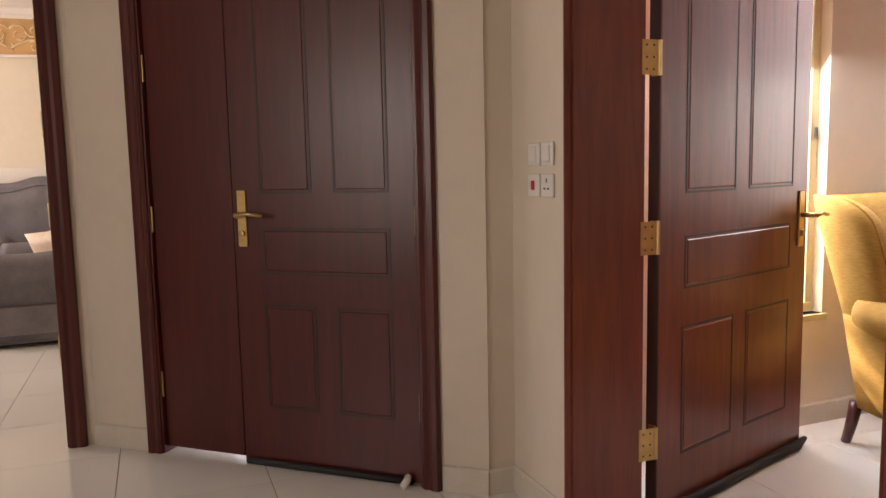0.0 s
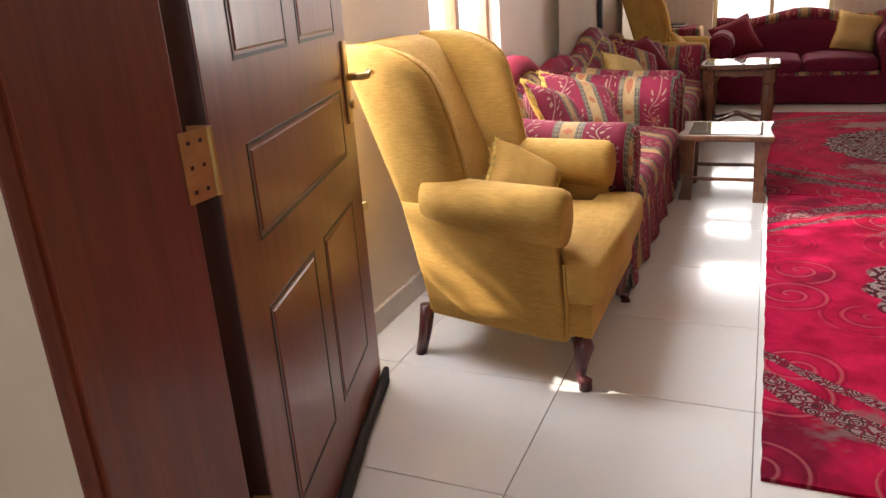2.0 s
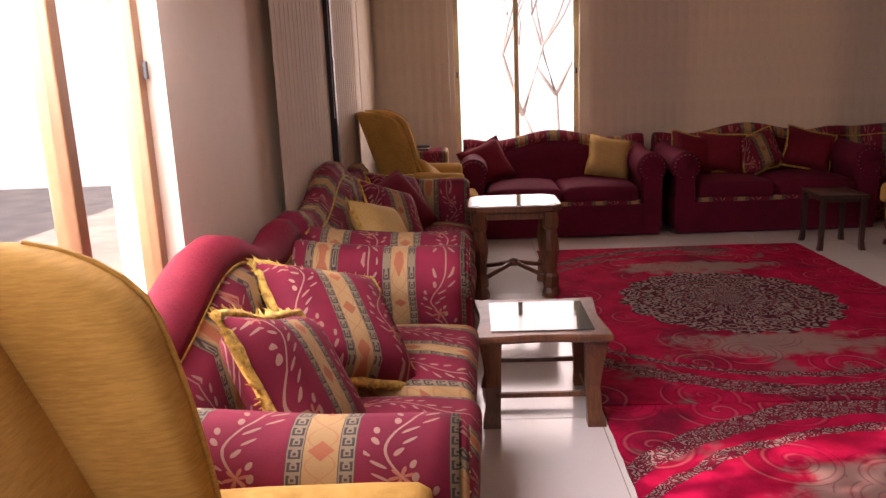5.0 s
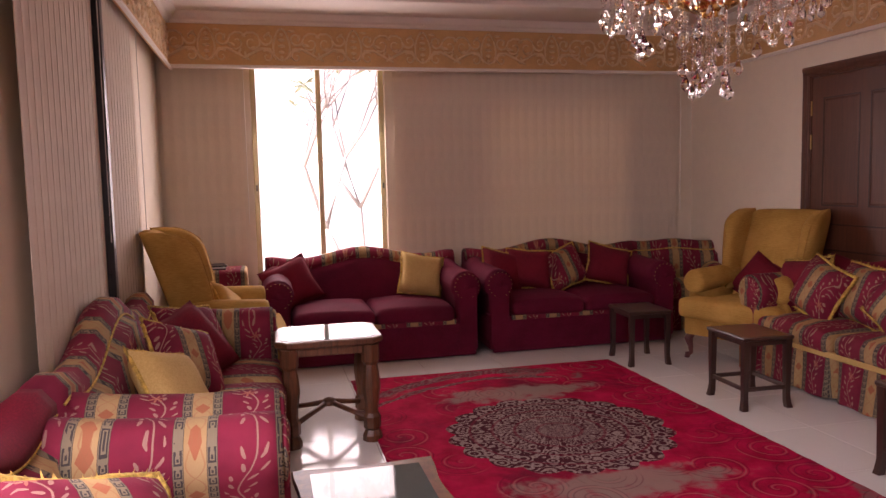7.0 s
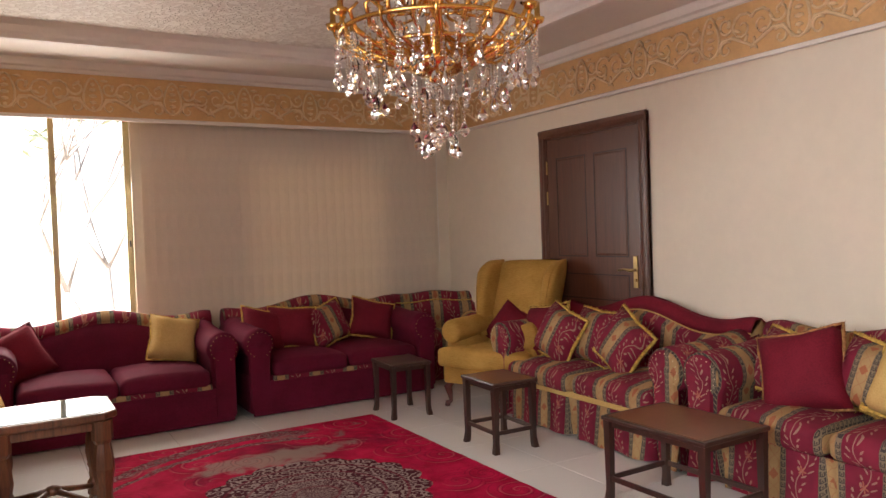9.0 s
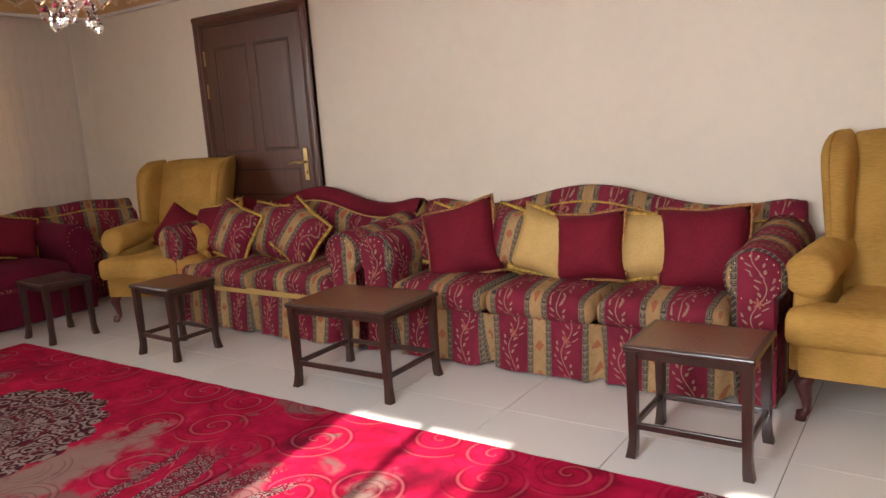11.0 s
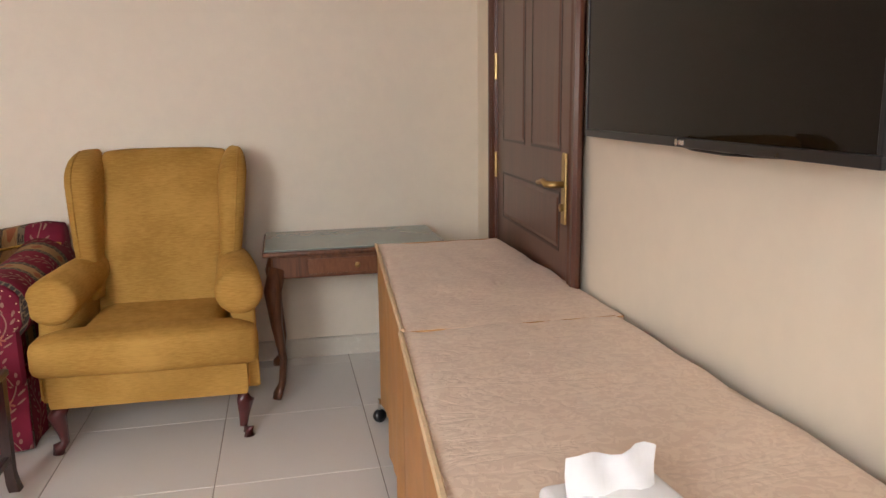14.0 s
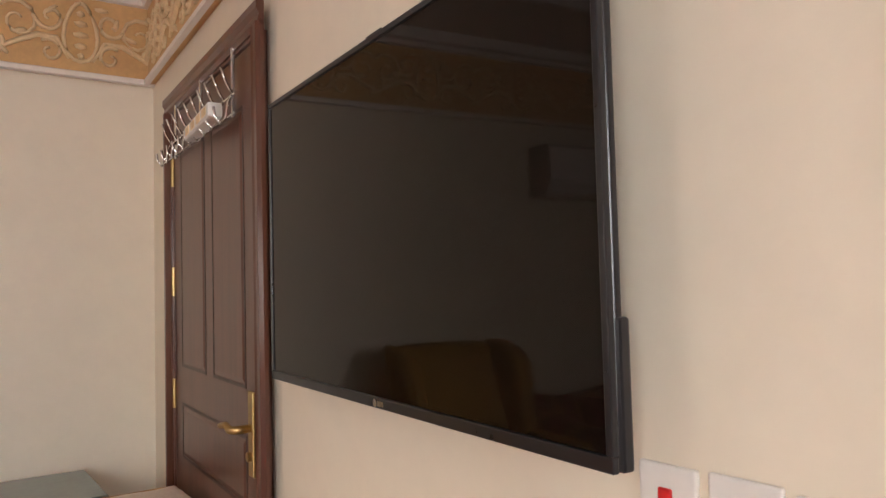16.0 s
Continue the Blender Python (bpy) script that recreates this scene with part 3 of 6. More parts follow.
fx0, fx1, fy0, fy1 = X_TV + 0.75, X_FAR - 0.85, Y_S + 0.7, Y_N - 0.7
tagged(obj("ceiling_field", box(fx0 + 0.07, fx1 - 0.07, fy0 + 0.07, fy1 - 0.07, H + 0.085, H + 0.119), CEIL), "embossed cream ceiling panel with a floral relief", "ceiling", kind="structure")
mould = thing("ceiling_trim", "white stepped plaster moulding round the ceiling panel", "moulding", kind="structure")


def strip(name, a, b, prof, material, parent):
    """A moulding with profile (out, z) along the plan line a-b; out points to the left."""
    a, b = Vector((*a, 0)), Vector((*b, 0))
    d = (b - a).normalized()
    nn = Vector((-d.y, d.x, 0))
    rings = [[e + nn * o + Vector((0, 0, z)) for o, z in prof] for e in (a, b)]
    return part(name, loft(rings), material, parent)


PROF = [(0, H + 0.12), (0, H - 0.025), (0.015, H - 0.035), (0.04, H - 0.03), (0.055, H - 0.005), (0.075, H + 0.01), (0.09, H + 0.05), (0.12, H + 0.085), (0.12, H + 0.12)]
for a, b in (((fx0 - 0.02, fy0), (fx1 + 0.02, fy0)), ((fx1, fy0), (fx1, fy1)), ((fx1 + 0.02, fy1), (fx0 - 0.02, fy1)), ((fx0, fy1), (fx0, fy0))):
    strip("moulding", a, b, PROF, WHITE, mould)


def scroll_mesh():
    """One repeat of the plaster frieze: two scrolling stems with leaves and an urn-like shield."""
    bm = bmesh.new()
    def spiral(cx, cz, r, turns, start, way, thick=0.009):
        pts = []
        for i in range(15):
            q = i / 14
            a = start + way * q * turns * 2 * math.pi
            rr = r * (1 - 0.8 * q)
            pts.append((cx + rr * math.cos(a), 0, cz + rr * math.sin(a)))
        tube(pts, [thick * (1 - 0.5 * i / 14) for i in range(15)], 5, bm)
    spiral(-0.20, 0.02, 0.075, 1.3, 2.6, -1)
    spiral(0.20, 0.02, 0.075, 1.3, 0.54, 1)
    spiral(-0.10, 0.05, 0.05, 1.1, 3.6, 1)
    spiral(0.10, 0.05, 0.05, 1.1, -0.5, -1)
    spiral(-0.10, -0.07, 0.045, 1.1, 2.2, -1)
    spiral(0.10, -0.07, 0.045, 1.1, 0.9, 1)
    tube([(-0.27, 0, -0.09), (-0.22, 0, -0.06), (-0.14, 0, -0.02), (-0.08, 0, -0.02), (-0.04, 0, -0.09)], [0.006, 0.01, 0.011, 0.009, 0.005], 5, bm)
    tube([(0.27, 0, -0.09), (0.22, 0, -0.06), (0.14, 0, -0.02), (0.08, 0, -0.02), (0.04, 0, -0.09)], [0.006, 0.01, 0.011, 0.009, 0.005], 5, bm)
    for k in range(9):
        s = 1 if k % 2 else -1
        x, z, a = s * (0.07 + 0.025 * k), 0.10 - 0.023 * k, 40 * k
        own = bmesh.new()
        bmesh.ops.create_icosphere(own, subdivisions=1, radius=1)
        join(bm, turned(own, pose(x, 0, z, 0, a, 0) @ Matrix.Diagonal((0.028, 0.009, 0.010, 1))))
    tube([(0.055 * math.sin(t) * (1 - 0.25 * math.cos(t)), 0, 0.01 + 0.105 * math.cos(t)) for t in [i * 2 * math.pi / 18 for i in range(19)]], 0.008, 5, bm)
    for z, w in ((0.075, 0.016), (0.04, 0.026), (0.0, 0.03), (-0.04, 0.024), (-0.075, 0.013)):
        own = bmesh.new()
        bmesh.ops.create_icosphere(own, subdivisions=1, radius=1)
        join(bm, turned(own, pose(0, 0, z) @ Matrix.Diagonal((w, 0.012, 0.013, 1))))
    me = bpy.data.meshes.new("scroll_relief")
    bm.to_mesh(me)
    bm.free()
    for f in me.polygons:
        f.use_smooth = True
    me.materials.append(RELIEF)
    return me


SCROLL = scroll_mesh()


def cornice(name, a, b, deep, label):
    """The tan frieze board from a to b; its face lies to the left of a-b, `deep` off the wall."""
    ob = thing(name, label, "cornice", kind="structure")
    va, vb = Vector(a), Vector(b)
    d = (vb - va).normalized()
    back = deep - 0.022 if deep > 0.05 else 0.0
    strip("board", a, b, [(back, COR0), (deep, COR0), (deep, COR1), (back, COR1)], TAN, ob)
    strip("bead", a, b, [(deep, COR0 - 0.012), (deep + 0.02, COR0 - 0.008), (deep + 0.02, COR0 + 0.012), (deep, COR0 + 0.02)], WHITE, ob)
    strip("cove", a, b, [(0, COR1), (deep, COR1 - 0.004), (deep + 0.02, COR1), (deep + 0.03, COR1 + 0.02), (deep + 0.06, COR1 + 0.03), (deep + 0.09, COR1 + 0.078), (0, COR1 + 0.078)], WHITE, ob)
    nn = Vector((-d.y, d.x))
    length = (vb - va).length
    n = max(1, round(length / 0.62))
    for i in range(n):
        u = (i + 0.5) * length / n
        p = va + d * u + nn * (deep + 0.002)
        s = new("scroll_relief", SCROLL)
        s.parent = ob
        s.matrix_basis = pose(p.x, p.y, (COR0 + COR1) / 2 + 0.003, 0, 0, math.degrees(math.atan2(d.y, d.x))) @ Matrix.Diagonal((1.18, 1.5, 1.22, 1))
    return ob


PEL = 0.16
cornice("cornice_south", (CORNER_X, Y_S), (X_FAR, Y_S), 0.03, "tan plaster frieze with cream scroll relief")
cornice("cornice_far", (X_FAR, Y_S + 0.03), (X_FAR, Y_N - 0.12), PEL, "tan pelmet frieze with cream scroll relief over the blinds")
cornice("cornice_north", (X_FAR, Y_N), (X_TV, Y_N), 0.12, "tan pelmet frieze with cream scroll relief over the windows")
cornice("cornice_television", (X_TV, Y_N - 0.12), (X_TV, BEND_Y), 0.03, "tan plaster frieze with cream scroll relief")
cornice("cornice_corner", (X_TV, BEND_Y), (CORNER_X, Y_S + 0.03), 0.03, "tan plaster frieze with cream scroll relief over the door")
cornice("cornice_sitting", (1.5, 8.4), (-2.9, 8.4), 0.03, "pale plaster frieze with scroll relief")

# skirting tiles
sk = thing("baseboard", "cream tile skirting along the walls", "skirting", kind="structure")
SKP = [(0, 0), (0.012, 0), (0.012, 0.092), (0.006, 0.10), (0, 0.10)]
for a, b in (((CORNER_X, Y_S), (X_FAR, Y_S)), ((X_FAR, Y_S), (X_FAR, Y_N)), ((X_FAR, Y_N), (X_TV, Y_N)), ((X_TV, DOOR_Y0 - 0.09), (X_TV, -0.24)), ((CORNER_X + 0.43 * SLOPE, -1.57), (CORNER_X, Y_S)),
             ((HALL_X - 0.006, -2.0), (HALL_X - 0.006, DOOR_Y0 - 0.09)), ((HALL_X - 0.006, DOOR_Y1 + 0.05), (HALL_X - 0.006, 2.82)), ((HALL_X, 2.82), (2.50, 2.82)),
             (tuple(A0), tuple(A0 + AD * 0.18)), (tuple(A0 + AD * 1.56), tuple(A1)), ((1.5, 4.3), (1.5, 8.4)), ((1.5, 8.4), (-2.9, 8.4))):
    strip("skirting_tile", a, b, SKP, SKIRT_TILE, sk)


# ---- doors ----
def raised(bm_groove, leaf, x0, x1, z0, z1, y, material, groove):
    """A panel on a door face: dark strips for its groove and a bevelled field, on the side y points to."""
    s = 1 if y > 0 else -1
    w = 0.008
    for a, b, c, d in ((x0, x1, z0, z0 + w), (x0, x1, z1 - w, z1), (x0, x0 + w, z0 + w, z1 - w), (x1 - w, x1, z0 + w, z1 - w)):
        box(a, b, min(y, y + s * 0.0015), max(y, y + s * 0.0015), c, d, bm=bm_groove)
    q = 0.014
    ring0 = [(x0 + q, y, z0 + q), (x1 - q, y, z0 + q), (x1 - q, y, z1 - q), (x0 + q, y, z1 - q)]
    ring1 = [(x0 + q + 0.004, y + s * 0.0025, z0 + q + 0.004), (x1 - q - 0.004, y + s * 0.0025, z0 + q + 0.004),
             (x1 - q - 0.004, y + s * 0.0025, z1 - q - 0.004), (x0 + q + 0.004, y + s * 0.0025, z1 - q - 0.004)]
    part("panel", loft([ring0, ring1]), material, leaf)


def lever(parent, x, z, y, way, toward):
    """Brass plate with a lever; way: side of the leaf; toward: -1 or 1, where the lever points."""
    h = part("door_handle", box(x - 0.021, x + 0.021, min(y, y + way * 0.008), max(y, y + way * 0.008), z - 0.13, z + 0.10, 0.003), BRASS, parent, "brass lever handle on a long plate")
    part("lever", tube([(x, y + way * 0.006, z), (x, y + way * 0.05, z), (x + toward * 0.015, y + way * 0.06, z), (x + toward * 0.06, y + way * 0.058, z + 0.007), (x + toward * 0.125, y + way * 0.055, z - 0.004)],
                       [0.011, 0.011, 0.011, 0.009, 0.008], 8), BRASS, h, smooth=True)
    part("lock", lathe([(0.0, 0.0), (0.013, 0.0), (0.013, 0.012), (0.0, 0.014)], 10), BRASS, h).matrix_basis = pose(x, y + way * 0.006, z - 0.075, -90 * way, 0, 0)


def leaf_panels(leaf, w, y, material, mirror=False):
    gb = bmesh.new()
    m = 0.145
    mid0, mid1 = w * 0.5 - 0.03, w * 0.5 + 0.06
    for x0, x1, z0, z1 in ((m + 0.03, mid0, 1.12, 1.93), (mid1, w - m + 0.02, 1.12, 1.93), (m + 0.03, w - m + 0.01, 0.79, 0.975), (m + 0.02, mid0, 0.20, 0.66), (mid1, w - m + 0.01, 0.20, 0.66)):
        raised(gb, leaf, x0, x1, z0, z1, y, material, GROOVE)
    part("panel_groove", gb, GROOVE, leaf)


def door_frame(name, w, h, thick, material, label, at, outer=1.0):
    """A lined opening with architraves on both faces; origin at the left foot, wall from y=0 to y=thick."""
    fr = thing(name, label, "door frame", kind="structure", at=at)
    for x0, x1 in ((0.0, 0.022), (w - 0.022, w)):
        part("jamb", box(x0, x1, -0.008, thick + 0.008, 0, h, 0.003), material, fr)
    part("head", box(0.022, w - 0.022, -0.008, thick + 0.008, h - 0.022, h, 0.003), material, fr)
    for y, s in ((-0.004, -1), (thick + 0.004, 1)):
        prof = [(0, 0), (0, 0.010), (0.012, 0.018), (0.03, 0.014), (0.045, 0.022), (0.065, 0.022), (0.075, 0.012), (0.075, 0)]
        for sx, x in ((-1, 0.012), (1, w - 0.012)):
            rings = [[(x + sx * o * (outer if s > 0 else 1.0), y + s * d, z) for o, d in prof] for z in (0, h + 0.0)]
            part("architrave", loft(rings), material, fr)
        rings = [[(x, y + s * d, h - 0.012 + o) for o, d in prof] for x in (-0.063, w + 0.063)]
        part("architrave", loft(rings), material, fr)
    return fr


def hinge_leafs(parent, x, y, z, material=BRASS):
    hg = part("hinge", lathe([(0.0, -0.055), (0.007, -0.055), (0.007, 0.055), (0.0, 0.055)], 8, (x, y, z)), material, parent, "brass butt hinge")
    return hg


# living room door, standing open into the room
door_frame("door_frame_1", DOOR_Y1 - DOOR_Y0, DOOR_H, X_TV - HALL_X, DOORWOOD, "reddish brown wooden door frame with moulded architraves", pose(X_TV, DOOR_Y0, 0, 0, 0, 90), 0.3)
HX, HY = 2.905, 2.442
ang = 17.3
d1 = thing("door_1", "reddish brown panelled door standing open with brass handle", "door", kind="structure", at=pose(HX, HY, 0, 0, 0, ang))
LW = 1.05
leaf = part("leaf", box(0.030, LW, -0.045, 0.0, 0.03, 2.09, 0.003), DOORWOOD, d1)
leaf_panels(leaf, LW, -0.045, DOORWOOD)
leaf_panels(leaf, LW, 0.0, DOORWOOD)
lever(d1, LW - 0.055, 1.0, -0.045, -1, 1)
lever(d1, LW - 0.055, 1.0, 0.0, 1, -1)
# Hinge end of the leaf covered by a thin dark strip.
part("leaf_edge", box(0.026, 0.0295, -0.044, -0.001, 0.03, 2.09), GROOVE, d1)
part("draught_strip", tube([(0.10, -0.055, 0.018), (0.4, -0.062, 0.020), (0.7, -0.056, 0.019), (1.0, -0.062, 0.022), (1.07, -0.06, 0.035)], [0.016, 0.020, 0.017, 0.020, 0.010], 8), RUBBER, d1, "black padded draught strip", True)
for z in (0.28, 0.98, 1.56):
    hg = hinge_leafs(d1, 0.012, -0.051, z)
    part("hinge_plate", box(0.0225, 0.0257, -0.043, -0.010, z - 0.055, z + 0.055), BRASS, hg)
    part("hinge_plate", turned(box(-0.062, 0.0, -0.003, 0.0, z - 0.055, z + 0.055), pose(0.006, -0.0475, 0, 0, 0, -ang)), BRASS, hg)
    for dz in (-0.038, 0.0, 0.038):
        for x in (-0.045, -0.018):
            part("screw", turned(box(x - 0.003, x + 0.003, -0.0045, -0.0028, z + dz - 0.003, z + dz + 0.003), pose(0.006, -0.0475, 0, 0, 0, -ang)), GROOVE, hg)
        for y in (-0.032, -0.017):
            part("screw", box(0.0212, 0.0228, y - 0.0025, y + 0.0025, z + dz - 0.0025, z + dz + 0.0025), GROOVE, hg)

# entrance door: a narrow and a wide leaf, both closed
LEN_A = (A1 - A0).length
angA = math.degrees(math.atan2(-AD.y, -AD.x))
# local x runs from A1 to A0
fw = 1.50 - 0.25
door_frame("door_frame_2", fw, 2.12, 0.25, DARKDOOR, "dark brown wooden frame of the entrance door", pose(A1.x, A1.y, 0, 0, 0, angA) @ pose(LEN_A - 1.50, 0, 0))
d2 = thing("door_2", "dark brown double entrance door, closed, with brass handle", "door", kind="structure", at=pose(A1.x, A1.y, 0, 0, 0, angA) @ pose(LEN_A - 1.50, 0, 0))
split = 1.50 - 1.075
lf = part("narrow_leaf", box(0.024, split - 0.003, 0.012, 0.055, 0.028, 2.095, 0.003), DARKDOOR, d2)
lf2 = part("wide_leaf", turned(box(0.0, fw - 0.024 - split, 0.012, 0.055, 0.006, 2.095, 0.003), pose(split, 0, 0)), DARKDOOR, d2)
wl = fw - 0.024 - split
gb = bmesh.new()
for x0, x1, z0, z1 in ((0.13, 0.365, 1.135, 1.93), (0.46, 0.695, 1.135, 1.93), (0.13, 0.695, 0.81, 1.0), (0.13, 0.365, 0.25, 0.685), (0.46, 0.695, 0.25, 0.685)):
    raised(gb, lf2, split + x0, split + x1, z0, z1, 0.012, DARKDOOR, GROOVE)
part("panel_groove", gb, GROOVE, lf2)
for ob in [o for o in lf2.children if o.name.startswith("panel") and "groove" not in o.name]:
    for v in ob.data.vertices:
        v.co.y = 0.012 - (v.co.y - 0.012)
for ob in [o for o in lf2.children if "groove" in o.name]:
    for v in ob.data.vertices:
        v.co.y = 0.012 - (v.co.y - 0.012)
lever(d2, split + 0.045, 1.05, 0.012, -1, 1)
part("draught_strip", tube([(split + 0.02, 0.0, 0.016), (split + 0.4, -0.004, 0.018), (fw - 0.06, 0.0, 0.016)], 0.015, 8), RUBBER, d2, "black draught strip", True)
for x in (0.02, fw - 0.02):
    for z in (0.31, 1.03, 1.66):
        hinge_leafs(d2, x, 0.004, z)
stop = thing("door_stop", "small white door stop on the floor by the entrance", "door stop", at=pose(*(A0 + AD * 0.33 - AN * 0.05 * -1), 0))
part("wedge", tube([(0, 0, 0.014), (0.02, 0.015, 0.024), (0.035, 0.03, 0.04)], [0.014, 0.016, 0.014], 8), PLASTIC, stop, smooth=True)

# south door and the door beside the television
def closed_door(idx, at, w, label, rack=False):
    door_frame("door_frame_%d" % idx, w, 2.10, 0.02, DOORWOOD2, "brown wooden door frame with moulded architrave", at)
    d = thing("door_%d" % idx, label, "door", kind="structure", at=at)
    # a shallow leaf set into the frame, its room face at y = -0.002
    lf = part("leaf", box(0.024, w - 0.024, -0.002, 0.016, 0.006, 2.075, 0.002), DOORWOOD2, d)
    gb = bmesh.new()
    m = 0.14
    mid = w / 2
    for x0, x1, z0, z1 in ((m, mid - 0.045, 1.12, 1.92), (mid + 0.045, w - m, 1.12, 1.92), (m, w - m, 0.79, 0.99), (m, mid - 0.045, 0.2, 0.66), (mid + 0.045, w - m, 0.2, 0.66)):
        wd = 0.010
        for a, b, c, e in ((x0, x1, z0, z0 + wd), (x0, x1, z1 - wd, z1), (x0, x0 + wd, z0 + wd, z1 - wd), (x1 - wd, x1, z0 + wd, z1 - wd)):
            box(a, b, -0.0035, -0.002, c, e, bm=gb)
        q = 0.014
        r0 = [(x0 + q, -0.002, z0 + q), (x1 - q, -0.002, z0 + q), (x1 - q, -0.002, z1 - q), (x0 + q, -0.002, z1 - q)]
        r1 = [(x0 + q + .012, -0.005, z0 + q + .012), (x1 - q - .012, -0.005, z0 + q + .012), (x1 - q - .012, -0.005, z1 - q - .012), (x0 + q + .012, -0.005, z1 - q - .012)]
        part("panel", loft([r0, r1]), DOORWOOD2, lf)
    part("panel_groove", gb, GROOVE, lf)
    return d


# frames stand proud of the walls: local y = 0 is 25 mm in front of the wall face
SD0, SD1 = 7.965, 9.04
d3 = closed_door(3, pose(SD1, Y_S + 0.024, 0, 0, 0, 180), SD1 - SD0, "dark brown panelled door, closed, behind a wing chair")
lever(d3, SD1 - SD0 - 0.075, 1.03, -0.002, -1, -1)
for z in (0.3, 1.6, 1.85):
    hinge_leafs(d3, 0.022, -0.006, z)
TD0, TD1 = -1.483, -0.415
DOOR4 = pose(CORNER_X + (TD0 - Y_S) * SLOPE + 0.024, TD0, 0, 0, 0, 90 - math.degrees(math.atan(SLOPE)))
d4 = closed_door(4, DOOR4, TD1 - TD0, "brown panelled door, closed, with a hook rack over it")
lever(d4, TD1 - TD0 - 0.085, 1.02, -0.002, -1, -1)
for z in (1.01, 1.435, 1.857):
    hinge_leafs(d4, 0.022, -0.006, z)
# opening to the sitting room
door_frame("door_frame_5", 1.69, 2.12, 0.27, DARKDOOR, "dark brown wooden frame of the sitting room opening", pose(-0.70, 4.031, 0))
for z in (0.45, 1.05, 1.45, 1.85):
    tagged(obj("hinge", box(0.955, 0.966, 4.10, 4.16, z - 0.055, z + 0.055, 0.002), BRASS), "brass hinge on the sitting room door frame", "hinge")


# ---- windows ----
def window(idx, at, w, z0, z1, frame_mat, label, depth=0.2):
    wd = thing("window_%d" % idx, label, "window", kind="structure", at=at)
    fr = part("window_frame", box(0.0, w, 0.05, 0.12, z0, z0 + 0.045, 0.004), frame_mat, wd)
    part("top_rail", box(0.0, w, 0.05, 0.12, z1 - 0.045, z1, 0.004), frame_mat, fr)
    for x0, x1 in ((0, 0.045), (w - 0.045, w), (w / 2 - 0.022, w / 2 + 0.022)):
        part("stile", box(x0, x1, 0.055, 0.115, z0 + 0.045, z1 - 0.045, 0.004), frame_mat, fr)
    for x0, x1 in ((0.045, w / 2 - 0.022), (w / 2 + 0.022, w - 0.045)):
        sheet = bmesh.new()
        sheet.faces.new([sheet.verts.new(q) for q in ((x0, 0.085, z0 + 0.045), (x1, 0.085, z0 + 0.045), (x1, 0.085, z1 - 0.045), (x0, 0.085, z1 - 0.045))])
        pn = part("pane", sheet, PANE, wd)
        pn.visible_shadow = False
    part("window_sill", box(-0.02, w + 0.02, -0.015, 0.05, z0 - 0.03, z0, 0.004), frame_mat, wd)
    for x in (0.022, w - 0.022):
        part("latch", box(x - 0.006, x + 0.006, 0.038, 0.05, 1.32, 1.37, 0.002), BLACK, wd)
    return wd


window(1, pose(3.37, Y_N, 0), 0.87, 0.52, 2.62, ALU, "tall cream framed sliding window beside the open door")
window(2, pose(4.95, Y_N, 0), 0.90, 0.52, 2.62, BROWNFRAME, "tall brown framed window above the sofa")
window(4, pose(X_FAR, FAR2, 0, 0, 0, -90), FAR2_W, 0.50, 2.05, ALU, "two-part window hidden behind closed fabric blinds")
window(3, pose(X_FAR, 2.16, 0, 0, 0, -90), 1.14, 0.50, 2.62, ALU, "tall two-part window onto a bright garden")


# ---- furniture ----
def hump(x, w, top, low, shoulder=0.10):
    """Height of a camel back at x (0 in the middle)."""
    u = abs(x) / (w / 2)
    mid = 0.5 + 0.5 * math.cos(min(1, u / 0.62) * math.pi)
    end = 0.0 if u < 0.72 else math.sin((u - 0.72) / 0.28 * math.pi / 2) * 0.35
    return low + (top - low) * (mid + end * (1 - mid)) - (0.05 * max(0, (u - 0.94) / 0.06) ** 2)


